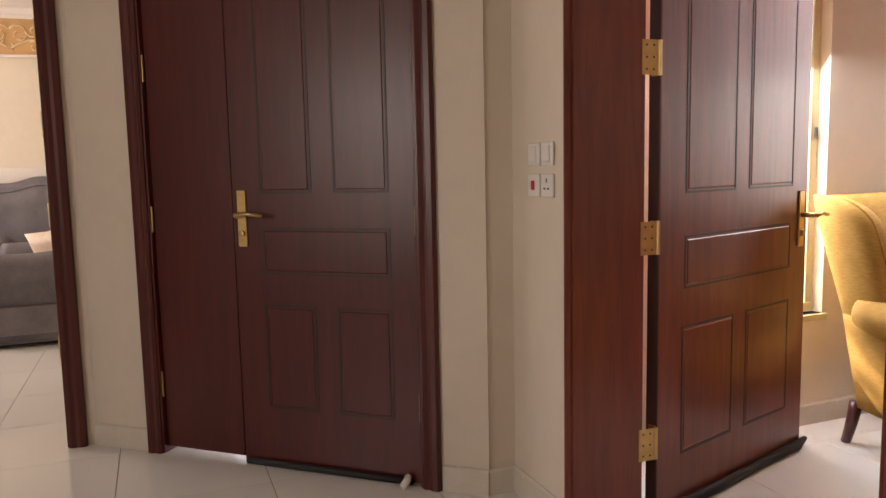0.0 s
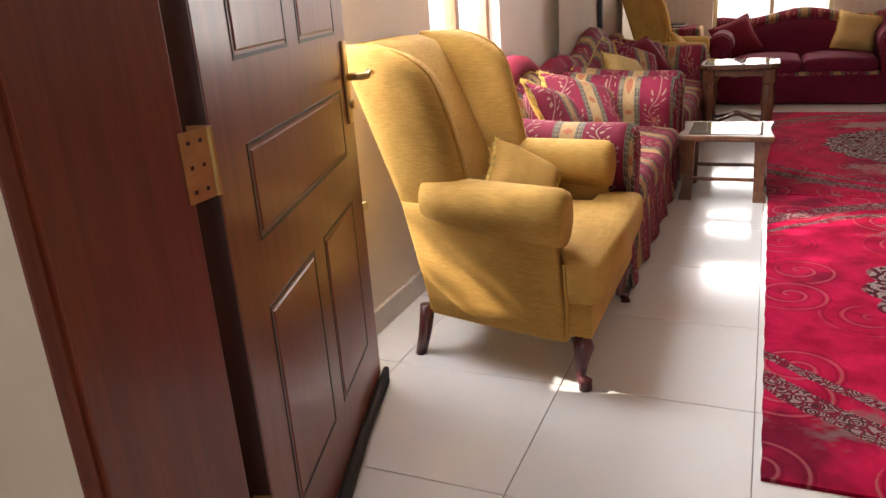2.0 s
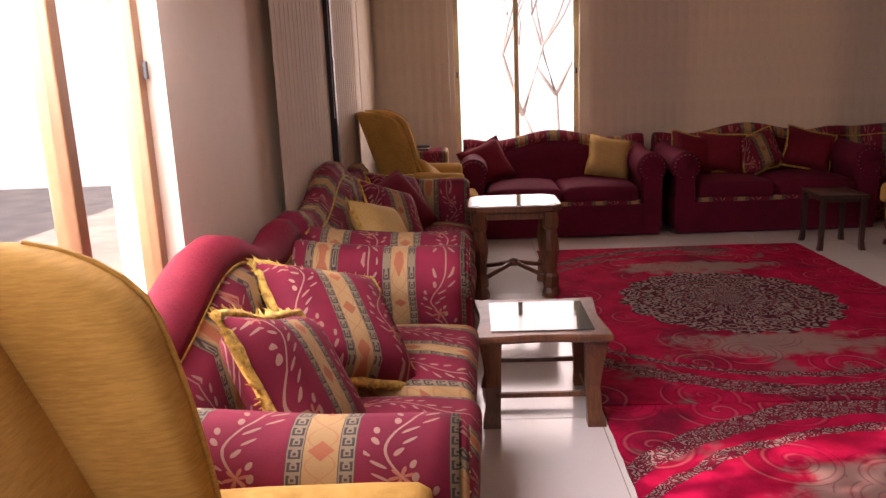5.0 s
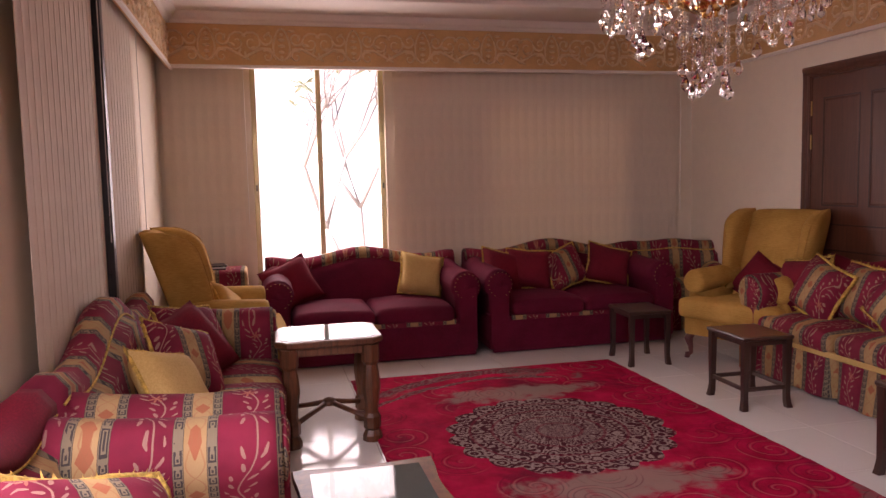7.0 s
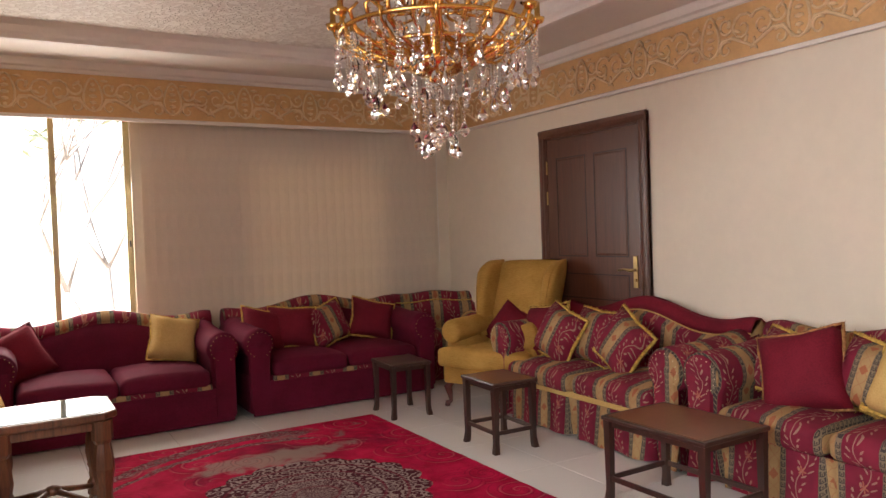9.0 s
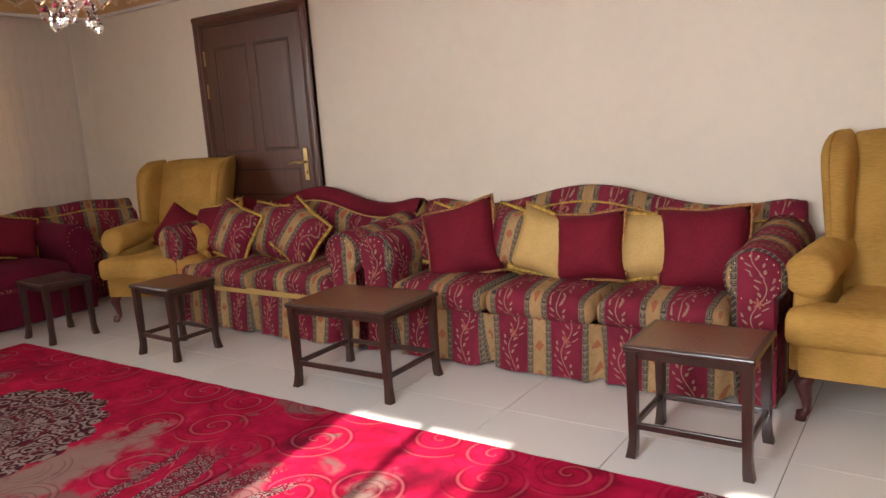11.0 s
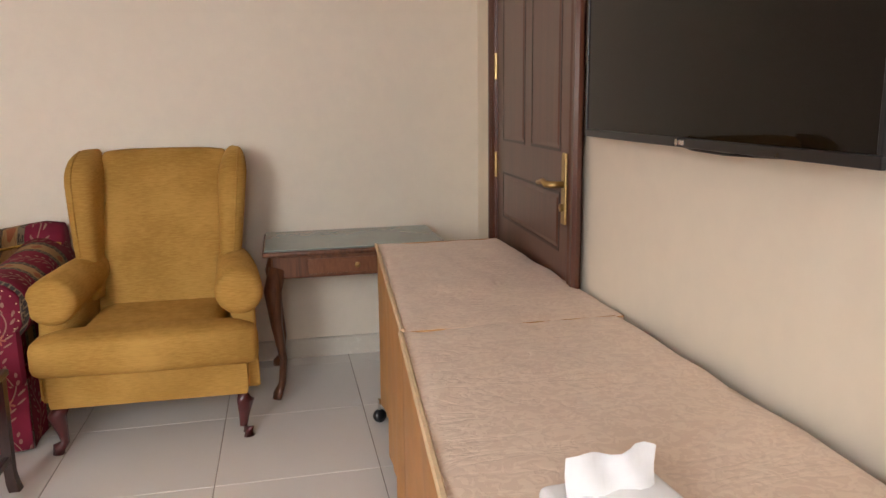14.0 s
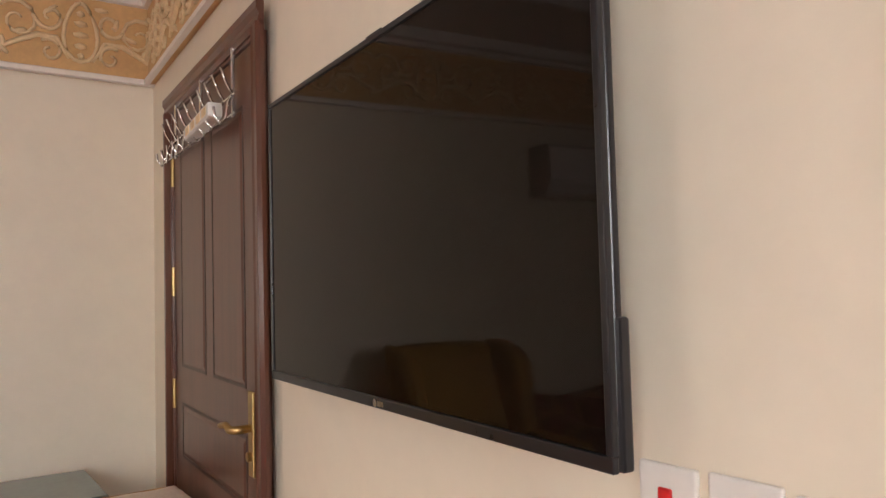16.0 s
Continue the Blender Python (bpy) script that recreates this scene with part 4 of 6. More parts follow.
def sofa(name, label, group, w, depth, seats, fabric_x, fabric_y, at, top=0.86, low=0.75, arm=0.68, skirted=True, trim=None, back_cap=None, aw=0.21):
    """Camel-back sofa, front towards +y, origin on the floor at the middle of its back."""
    s = thing(name, label, "sofa", group, at=at)
    ix = w / 2 - aw
    front = depth
    part("base", box(-w / 2 + 0.035, w / 2 - 0.035, 0.06, front - (0.15 if skirted else 0.05), 0.03, 0.30, 0.012), fabric_x, s)
    # back: upholstered front and rolled top
    n = 28
    xs = [-(w / 2 - 0.03) + (w - 0.06) * i / n for i in range(n + 1)]
    rings = []
    for x in xs:
        h = hump(x, w, top, low)
        c = [(0.03, 0.10), (0.02, h - 0.09), (0.035, h - 0.03), (0.075, h), (0.13, h - 0.005), (0.165, h - 0.05), (0.165, h - 0.09), (0.215, h - 0.12), (0.24, h - 0.25), (0.26, 0.40), (0.26, 0.10)]
        rings.append([(x, y, z) for y, z in c])
    back = part("backrest", loft(rings), fabric_x, s, smooth=True)
    rings = []
    for x in xs:
        h = hump(x, w, top, low)
        c = [(0.166 + 0.006 * math.cos(k), h - 0.082 + 0.006 * math.sin(k)) for k in (0, 1.26, 2.51, 3.77, 5.03)]
        rings.append([(x, y, z) for y, z in c])
    part("piping", loft(rings), trim or FRINGE, back, smooth=True)
    if back_cap:
        rings = []
        for x in xs:
            h = hump(x, w, top, low)
            c = [(0.016, h - 0.09), (0.031, h - 0.027), (0.075, h + 0.004), (0.132, h - 0.001), (0.169, h - 0.048), (0.169, h - 0.085), (0.16, h - 0.08), (0.07, h - 0.01)]
            rings.append([(x, y, z) for y, z in c])
        part("back_roll", loft(rings), back_cap, back, smooth=True)
    # seat cushions, crowned
    cw = (2 * ix) / seats
    for i in range(seats):
        x0 = -ix + i * cw
        bm = box(x0 + 0.004, x0 + cw - 0.004, 0.22, front - 0.005, 0.285, 0.405, 0.045, 4)
        for v in bm.verts:
            if v.co.z > 0.35:
                u, q = (v.co.x - x0) / cw * 2 - 1, (v.co.y - 0.22) / (front - 0.225) * 2 - 1
                v.co.z += 0.05 * (1 - u * u) * (1 - q * q * 0.8)
            v.co.y += 0.012 * math.sin(5 * (v.co.x - x0) / cw) * (1 if v.co.y > front - 0.1 else 0)
        bmesh.ops.subdivide_edges(bm, edges=[e for e in bm.edges if e.calc_length() > 0.2], cuts=4, use_grid_fill=True)
        for v in bm.verts:
            if v.co.z > 0.402:
                u, q = (v.co.x - x0) / cw * 2 - 1, (v.co.y - 0.22) / (front - 0.225) * 2 - 1
                v.co.z = max(v.co.z, 0.40 + 0.045 * max(0, 1 - u ** 4) * max(0, 1 - q ** 4))
        part("seat_cushion", bm, fabric_x, s, smooth=True)
    if trim:
        part("band", box(-ix, ix, front - 0.055, front - 0.022, 0.265, 0.300, 0.004), trim, s)
    # rolled arms
    roll = 0.118 if not skirted else 0.128
    for sx in (-1, 1):
        prof = []
        for k in range(15):
            a = math.radians(-70 + k * 290 / 14)
            prof.append((roll * math.cos(a), arm - roll + roll * math.sin(a)))
        body = [(-0.07, 0.05), (0.085 if not skirted else 0.05, 0.05)]
        ring = [(x, z) for x, z in body] + [(p[0], p[1]) for p in prof]
        rings = []
        for y, g, dz in ((0.10, 1.0, 0.05), (0.3, 1.0, 0.02), (0.55, 1.0, 0.0), (front - 0.10, 1.0, 0.0), (front - 0.045, 0.97, -0.004)):
            rings.append([((sx * (ix + 0.095) + sx * x * g), y, (z + dz * (z / arm) ** 2) if z > 0.1 else z) for x, z in ring])
        ar = part("arm", loft(rings), fabric_y, s, smooth=True)
        cx = sx * (ix + 0.095)
        part("arm_front", turned(lathe([(0.0, 0.0), (0.10, 0.0), (0.105, 0.012), (0.094, 0.022), (0.03, 0.018), (0.022, 0.026), (0.0, 0.03)], 18), pose(cx, front - 0.05, arm - roll, -90, 0, 0) @ Matrix.Diagonal((roll / 0.118, roll / 0.118, 1, 1))), fabric_x, ar, smooth=True)
        part("arm_panel", loft([[(cx - sx * 0.075, front - 0.05, z), (cx + sx * 0.085, front - 0.05, z), (cx + sx * 0.075, front - 0.026, z), (cx - sx * 0.065, front - 0.026, z)] for z in ((0.27 if skirted else 0.06), arm - 0.19, arm - 0.13)]), fabric_x, ar)
        nails = bmesh.new()
        for k in range(16):
            a = math.radians(-60 + k * 300 / 15)
            own = bmesh.new()
            bmesh.ops.create_icosphere(own, subdivisions=1, radius=0.0042 if not skirted else 0.0032)
            join(nails, turned(own, pose(cx + sx * 0.096 * math.cos(a), front - 0.028, arm - roll + 0.096 * math.sin(a))))
        tagged(part("nail_heads", nails, BRASS if not skirted else RELIEF, ar), kind="stuff")
    if skirted:
        rings_b = []
        pts = []
        m = int(w / 0.02)
        for i in range(m + 1):
            x = -(w / 2 - 0.03) + (w - 0.06) * i / m
            fold = 0.0
            for px in (-ix, -ix / 3 if seats == 3 else 0.0, ix / 3 if seats == 3 else 0.0, ix):
                dd = abs(x - px)
                if dd < 0.045:
                    fold = max(fold, 0.085 * (1 - dd / 0.045))
            pts.append((x, fold))
        rings_b = [[(x, front - 0.045 + 0.006 * math.sin(x * 31), 0.285) for x, f in pts],
                   [(x, front - 0.035 - f * 0.6 + 0.007 * math.sin(x * 23), 0.15) for x, f in pts],
                   [(x, front - 0.022 - f * 1.3 + 0.010 * math.sin(x * 19), 0.012 + 0.004 * math.sin(x * 27)) for x, f in pts]]
        back_side = [[(x, y - 0.008, z) for x, y, z in r] for r in rings_b]
        bm = loft(rings_b, closed=False)
        loft(back_side, closed=False, bm=bm)
        part("skirt", bm, fabric_x, s, smooth=True)
        for sx in (-1, 1):
            bm = loft([[(sx * (w / 2 - 0.03 + 0.004 * math.sin(i)), 0.10 + (front - 0.14) * i / 20, z) for i in range(21)] for z in (0.285, 0.012)], closed=False)
            part("side_skirt", bm, fabric_y, s, smooth=True)
    else:
        part("front_panel", box(-w / 2 + 0.05, w / 2 - 0.05, front - 0.055, front - 0.03, 0.012, 0.27, 0.008), fabric_x, s)
    return s


S_GROUP, R_GROUP = "striped sofas round the room", "wine red sofas by the window"
sofa("sofa", "long wine and gold striped camel-back sofa, heaped with cushions", S_GROUP, 2.20, 0.84, 3, STRIPE_X, STRIPE_Y, pose(5.82, Y_S + 0.03, 0), top=0.86)
sofa("sofa", "striped camel-back sofa with plain red back roll and gold band", S_GROUP, 1.80, 0.84, 2, STRIPE_X, STRIPE_Y, pose(7.82, Y_S + 0.05, 0), top=0.86, trim=GOLDCUSHION, back_cap=CRIMSON)
sofa("sofa", "striped sofa with red back roll below the window, partly sunlit", S_GROUP, 1.70, 0.85, 2, STRIPE_X, STRIPE_Y, pose(5.68, Y_N - 0.03, 0, 0, 0, 180), top=0.88, back_cap=CRIMSON)
sofa("sofa", "long striped camel-back sofa against the blinds", S_GROUP, 1.98, 0.85, 3, STRIPE_X, STRIPE_Y, pose(7.56, Y_N - 0.03, 0, 0, 0, 180), top=0.90)
sofa("sofa", "wine red velvet sofa with striped back roll, nailed arms", R_GROUP, 1.66, 0.90, 2, REDVELVET, REDVELVET, pose(X_FAR - 0.16, 1.30, 0, 0, 0, 90), top=0.83, arm=0.67, skirted=False, trim=STRIPE_X, back_cap=STRIPE_X)
sofa("sofa", "wine red velvet sofa with dark cushions in a row", R_GROUP, 1.66, 0.90, 2, REDVELVET, REDVELVET, pose(X_FAR - 0.16, -0.40, 0, 0, 0, 90), top=0.83, arm=0.67, skirted=False, trim=STRIPE_X, back_cap=STRIPE_X)
sofa("armchair", "striped armchair tucked into the far corner", S_GROUP, 0.90, 0.70, 1, STRIPE_X, STRIPE_Y, pose(X_FAR - 0.12, -1.70, 0, 0, 0, 72), top=0.78, low=0.76, arm=0.55)


def cabriole(parent, x, y, sx, sy, h, material):
    """A bowed front leg with a pad foot."""
    pts = [(x, y, h), (x + sx * 0.018, y + sy * 0.018, h * 0.78), (x + sx * 0.008, y + sy * 0.008, h * 0.45), (x + sx * 0.004, y + sy * 0.004, h * 0.2), (x + sx * 0.022, y + sy * 0.022, 0.028), (x + sx * 0.024, y + sy * 0.024, 0.0)]
    return part("leg", tube(pts, [0.032, 0.034, 0.021, 0.016, 0.024, 0.022], 9), material, parent, smooth=True)


LEAN = 0.12


def wing_chair(label, at):
    """High-backed wing chair, front towards +y, origin on the floor below the middle of its back."""
    c = thing("wing_chair", label, "armchair", "mustard wing chairs", at=at)
    G = GOLDVELVET
    # seat rail, waisted and lower in the middle
    rail = [(-0.275, 0.19), (0.275, 0.19), (0.36, 0.69), (0.358, 0.765), (-0.358, 0.765), (-0.36, 0.69)]
    bm = loft([[(x * k, y, z) for x, y in rail] for k, z in ((0.985, 0.185), (1.0, 0.20), (1.0, 0.31), (0.98, 0.325))])
    part("seat_rail", bm, G, c)
    tee = [(-0.25, 0.16), (0.25, 0.16), (0.262, 0.66), (0.27, 0.685), (0.385, 0.69), (0.405, 0.71), (0.405, 0.775), (0.385, 0.80), (0.0, 0.812), (-0.385, 0.80), (-0.405, 0.775), (-0.405, 0.71), (-0.385, 0.69), (-0.27, 0.685), (-0.262, 0.66)]
    rings = []
    for k, z in ((0.955, 0.315), (0.985, 0.325), (1.0, 0.345), (1.0, 0.415), (0.985, 0.438), (0.955, 0.45), (0.80, 0.462)):
        rings.append([(x * k, 0.48 + (y - 0.48) * k, z) for x, y in tee])
    part("seat_cushion", loft(rings), G, c, smooth=True)
    # back, leaning
    rings = []
    for z, y, t, w in ((0.20, 0.225, 0.12, 0.54), (0.30, 0.20, 0.14, 0.56), (0.45, 0.165, 0.15, 0.58), (0.65, 0.12, 0.15, 0.56), (0.85, 0.075, 0.14, 0.56), (1.0, 0.045, 0.12, 0.56), (1.06, 0.03, 0.10, 0.55), (1.085, 0.025, 0.05, 0.52)):
        ring = []
        for k in range(20):
            a = 2 * math.pi * k / 20
            q = 4.5
            ca, sa = math.cos(a), math.sin(a)
            ring.append((w / 2 * math.copysign(abs(ca) ** (2 / q), ca), y - LEAN * max(0.0, z - 0.45) + t / 2 + t / 2 * math.copysign(abs(sa) ** (2 / q), sa), z + (0.012 * (1 - (ca) ** 2) if z > 1 else 0)))
        rings.append(ring)
    part("backrest", loft(rings), G, c, smooth=True)
    for sx in (-1, 1):
        # wing: a rounded slab, swelling and flaring towards its round top
        rings = []
        for q in range(22):
            f = (q / 15 * 0.78) if q < 16 else 0.78 + 0.22 * math.sin((q - 15) / 6 * math.pi / 2)
            cap = math.sqrt(max(0.0, 1 - ((f - 0.78) / 0.22) ** 2)) if f > 0.78 else 1.0
            z = 0.50 + 0.60 * f
            reach = (0.235 + 0.06 * math.sin(min(1, f / 0.75) * math.pi / 2)) * (0.30 + 0.70 * cap)
            y0 = 0.165 - (z - 0.45) * (0.20 + LEAN)
            th = (0.085 + 0.062 * f) * (0.12 + 0.88 * cap)
            ox = sx * (0.278 + 0.016 * f)
            flare = 0.03
            ring = []
            for k in range(20):
                a = 2 * math.pi * k / 20
                ca, sa = math.cos(a), math.sin(a)
                px = math.copysign(abs(ca) ** 0.62, ca) * th / 2
                py = (0.5 + 0.5 * math.copysign(abs(sa) ** 0.62, sa))
                px *= 0.72 + 0.28 * py
                ring.append((ox + px + sx * flare * py * f, y0 + py * reach, z))
            rings.append(ring)
        wing_rings = rings
        part("wing", loft(rings), G, c, smooth=True)
        # outer side panel and rolled arm
        pan = []
        for q in range(7):
            f = q / 6
            z = 0.188 + 0.40 * f
            yb, yf = 0.205 - 0.075 * f, 0.70 - 0.045 * f
            xb, xf = 0.300 + 0.016 * f, 0.402 - 0.008 * f
            pan.append([(sx * 0.25, yb + 0.02, z), (sx * (xb - 0.012), yb, z), (sx * xb, yb + 0.012, z), (sx * ((xb + xf) / 2 + 0.006), (yb + yf) / 2, z), (sx * xf, yf - 0.012, z), (sx * (xf - 0.012), yf, z), (sx * 0.31, yf, z)])
        part("side_panel", loft(pan), G, c, smooth=True)
        rings = []
        for y, r, z, x in ((0.22, 0.070, 0.605, 0.290), (0.30, 0.080, 0.598, 0.302), (0.42, 0.086, 0.588, 0.318), (0.60, 0.092, 0.575, 0.335), (0.668, 0.093, 0.57, 0.34), (0.688, 0.084, 0.568, 0.34), (0.694, 0.06, 0.567, 0.34)):
            rings.append([(sx * x + r * math.cos(2 * math.pi * k / 18), y, z + r * 0.98 * math.sin(2 * math.pi * k / 18)) for k in range(18)])
        part("arm", loft(rings), G, c, smooth=True)
        cabriole(c, sx * 0.325, 0.72, sx, 1, 0.19, LEGWOOD)
        part("leg", tube([(sx * 0.25, 0.17, 0.19), (sx * 0.256, 0.155, 0.09), (sx * 0.262, 0.135, 0.0)], [0.028, 0.024, 0.02], 8), LEGWOOD, c, smooth=True)
        edge = [tuple(Vector(r[4]) * 0.5 + Vector(r[5]) * 0.5 + Vector((sx * 0.002, 0.003, 0))) if sx > 0 else tuple(Vector(r[6]) * 0.5 + Vector(r[5]) * 0.5 + Vector((sx * 0.002, 0.003, 0))) for r in wing_rings[:-1]]
        part("piping", tube(edge, 0.005, 6), G, c, smooth=True)
        part("piping", tube([(sx * 0.396, 0.70, 0.20), (sx * 0.396, 0.70, 0.31), (sx * 0.388, 0.69, 0.44)], 0.006, 6), G, c)
    return c


wing_chair("mustard chenille wing chair with a small cushion, dappled in sun", pose(4.41, 2.80, 0, 0, 0, 180) @ Matrix.Diagonal((1.03, 1.0, 0.975, 1)))
wing_chair("mustard chenille wing chair beside the glass-topped console", pose(4.29, -1.86, 0, 0, 0, -1))
wing_chair("mustard wing chair turned before the closed door", pose(9.05, -1.80, 0, 0, 0, 22))
wing_chair("mustard wing chair in the corner by the blinds", pose(9.16, 2.785, 0, 0, 0, 182))


def cushion(label, at, w, h, d, material, fringe=None, thread=0.012):
    c = thing("cushion", label, "cushion", "loose sofa cushions", at=at)
    cover = part("cover", pillow(w, h, d), material, c, smooth=True)
    if fringe:
        pts = []
        n = 40
        rnd = random.Random(int(w * 1000 + h * 777))
        for i in range(n + 1):
            q = i / n * 4
            e, f = int(min(q, 3.999)), q - int(min(q, 3.999))
            u, v = ((-1 + 2 * f, -1), (1, -1 + 2 * f), (1 - 2 * f, 1), (-1, 1 - 2 * f))[e]
            pin = 1 - 0.096 * (1 - abs(u * v))
            pts.append((u * w / 2 * pin, rnd.uniform(-0.003, 0.003), v * h / 2 * pin))
        bm = tube(pts, [thread * rnd.uniform(0.55, 0.85) for _ in pts], 6)
        # short loose threads standing out all round
        for k in range(150):
            q = k / 150 * n
            a, b = Vector(pts[int(q)]), Vector(pts[min(int(q) + 1, n)])
            o = a.lerp(b, q - int(q))
            out = Vector((o.x / w, rnd.uniform(-0.25, 0.25), o.z / h)).normalized() * thread * rnd.uniform(1.0, 2.0)
            side = (b - a).normalized() * thread * 0.22
            deep = Vector((0, thread * 0.3, 0))
            v = [bm.verts.new(o + e) for e in (side + deep, -side + deep, out, -deep)]
            for f in ((0, 1, 2), (1, 3, 2), (3, 0, 2)):
                bm.faces.new([v[i] for i in f])
        part("fringe", bm, fringe, c, smooth=True)
    return c


def on_sofa(x, y, z, rz, lean, roll=0):
    return pose(x, y, z, 0, 0, rz) @ pose(0, 0, 0, -lean, 0, 0) @ pose(0, 0, 0, 0, roll, 0)


# south long sofa
for x, mat_, w, lab, roll, yy in ((6.56, STRIPE_X, 0.36, "striped cushion with gold fringe", 12, -1.56), (6.42, CRIMSON, 0.44, "wine red velvet cushion", -16, -1.46), (6.10, STRIPE_X, 0.36, "striped cushion with gold fringe", 9, -1.55),
                                  (5.90, GOLDCUSHION, 0.35, "plain gold cushion", 15, -1.47), (5.66, CRIMSON, 0.36, "wine red velvet cushion", -5, -1.46), (5.36, GOLDCUSHION, 0.35, "plain gold cushion", -4, -1.54), (5.12, CRIMSON, 0.42, "wine red velvet cushion", -3, -1.50)):
    cushion(lab + " leaning on the long sofa", on_sofa(x, yy, 0.595, 180 + 7 * math.sin(x * 9), 20 + 6 * math.sin(x * 5), roll), w, w * 0.98, 0.21, mat_, FRINGE if mat_ is not CRIMSON else BROWNFRINGE, 0.018 if mat_ is not CRIMSON else 0.013)
for x, mat_, w, lab, roll, yy in ((8.44, CRIMSON, 0.42, "wine red velvet cushion with gold edge", -10, -1.45), (8.22, STRIPE_X, 0.40, "striped cushion with gold fringe", 18, -1.40), (7.98, STRIPE_X, 0.40, "striped cushion with gold fringe", 4, -1.52), (7.62, STRIPE_X, 0.38, "striped cushion with gold fringe", 30, -1.42)):
    cushion(lab + " on the two-seat sofa", on_sofa(x, yy, 0.60, 180, 20, roll), w, w * 0.95, 0.19, mat_, FRINGE, 0.017)
# north sofas
for x, mat_, w, lab, roll, lean in ((5.30, STRIPE_X, 0.42, "striped cushion with thick gold fringe, sunlit", 20, 30), (5.78, STRIPE_X, 0.44, "striped cushion with thick gold fringe, sunlit", 28, 48)):
    cushion(lab, on_sofa(x, 2.44, 0.585, 0 if x < 5.5 else -25, lean, roll), w, w, 0.16, mat_, FRINGE, 0.021)
for x, mat_, w, lab, roll, rz in ((7.15, GOLDCUSHION, 0.34, "plain gold cushion on the long sofa", 20, -20), (7.62, STRIPE_X, 0.38, "striped cushion with gold fringe", 25, -30), (7.95, CRIMSON, 0.40, "wine red velvet cushion", -15, -40), (8.12, STRIPE_X, 0.40, "striped cushion with gold fringe", 10, -35)):
    cushion(lab, on_sofa(x, 2.46, 0.585, rz, 36, roll), w, w, 0.14, mat_, FRINGE if mat_ is not CRIMSON else None, 0.013)
# far red sofas
cushion("gold cushion with corded edge on the red sofa", on_sofa(10.12, 0.85, 0.60, -84, 22, 13), 0.37, 0.36, 0.17, GOLDCUSHION, FRINGE, 0.009)
cushion("wine red velvet cushion on the red sofa", on_sofa(10.12, 1.90, 0.58, -78, 22, -22), 0.40, 0.38, 0.15, CRIMSON, CRIMSON, 0.007)
for y, mat_, w, lab, fr in ((0.14, CRIMSON, 0.40, "wine red cushion with gold cord", FRINGE), (-0.10, CRIMSON, 0.40, "wine red cushion with gold cord", FRINGE), (-0.42, STRIPE_X, 0.40, "striped cushion with gold cord", FRINGE), (-0.84, CRIMSON, 0.40, "wine red cushion with gold cord", FRINGE)):
    cushion(lab + " on the red sofa", on_sofa(10.13, y, 0.60, -90 + 14 * math.sin(y * 11), 20, 16 * math.sin(y * 7 + 1)), w, w * 0.88, 0.17, mat_, fr, 0.013)
cushion("small mustard cushion with fringe in the wing chair", on_sofa(4.50, 2.38, 0.545, -28, 44, 46), 0.275, 0.275, 0.13, GOLDVELVET, FRINGE, 0.013)
cushion("wine red cushion in the wing chair", on_sofa(9.0, -1.52, 0.57, 200, 24, 30), 0.36, 0.36, 0.13, CRIMSON, CRIMSON, 0.006)
cushion("small mustard cushion in the corner wing chair", on_sofa(9.22, 2.33, 0.575, -10, 36, 40), 0.30, 0.30, 0.12, GOLDVELVET, FRINGE, 0.010)


# ---- tables ----
def nest_table(label, cx, cy, w, d, h, top_mat, leg_mat, rz=0, stretcher=True):
    t = thing("side_table", label, "side table", "small nest tables", at=pose(cx, cy, 0, 0, 0, rz))
    part("tabletop", box(-w / 2, w / 2, -d / 2, d / 2, h - 0.022, h, 0.006, 2), leg_mat, t)
    part("inlay", box(-w / 2 + 0.022, w / 2 - 0.022, -d / 2 + 0.022, d / 2 - 0.022, h, h + 0.002), top_mat, t, "brown veneer field")
    part("apron", box(-w / 2 + 0.03, w / 2 - 0.03, -d / 2 + 0.03, d / 2 - 0.03, h - 0.055, h - 0.022), leg_mat, t)
    for sx in (-1, 1):
        for sy in (-1, 1):
            x, y = sx * (w / 2 - 0.028), sy * (d / 2 - 0.028)
            rings = []
            for z, r, ox in ((h - 0.022, 0.019, 0), (0.16, 0.016, 0), (0.07, 0.015, 0.0), (0.03, 0.017, 0.003), (0.0, 0.018, 0.008)):
                rings.append([(x + sx * ox + a * r, y + sy * ox + b * r, z) for a, b in ((-1, -1), (1, -1), (1, 1), (-1, 1))])
            part("leg", loft(rings), leg_mat, t)
    if stretcher:
        for sy in (-1, 1):
            part("stretcher", box(-w / 2 + 0.04, w / 2 - 0.04, sy * (d / 2 - 0.028) - 0.008, sy * (d / 2 - 0.028) + 0.008, 0.11, 0.135, 0.003), leg_mat, t)
        for sx in (-1, 1):
            part("stretcher", box(sx * (w / 2 - 0.028) - 0.008, sx * (w / 2 - 0.028) + 0.008, -d / 2 + 0.04, d / 2 - 0.04, 0.11, 0.135, 0.003), leg_mat, t)
    return t


nest_table("dark wooden side table with veneered top beside the long sofa", 4.925, -0.70, 0.45, 0.37, 0.43, TABLEWOOD, DARKWOOD)
nest_table("larger dark wooden side table with veneered top", 6.58, -0.77, 0.62, 0.45, 0.43, TABLEWOOD, DARKWOOD, 1)
nest_table("dark wooden side table before the two-seat sofa", 8.0, -0.71, 0.39, 0.33, 0.43, TABLEWOOD, DARKWOOD, -2)
nest_table("small almost black side table by the red sofa", 9.13, -0.60, 0.40, 0.33, 0.40, DARKWOOD, DARKWOOD, -4, False)

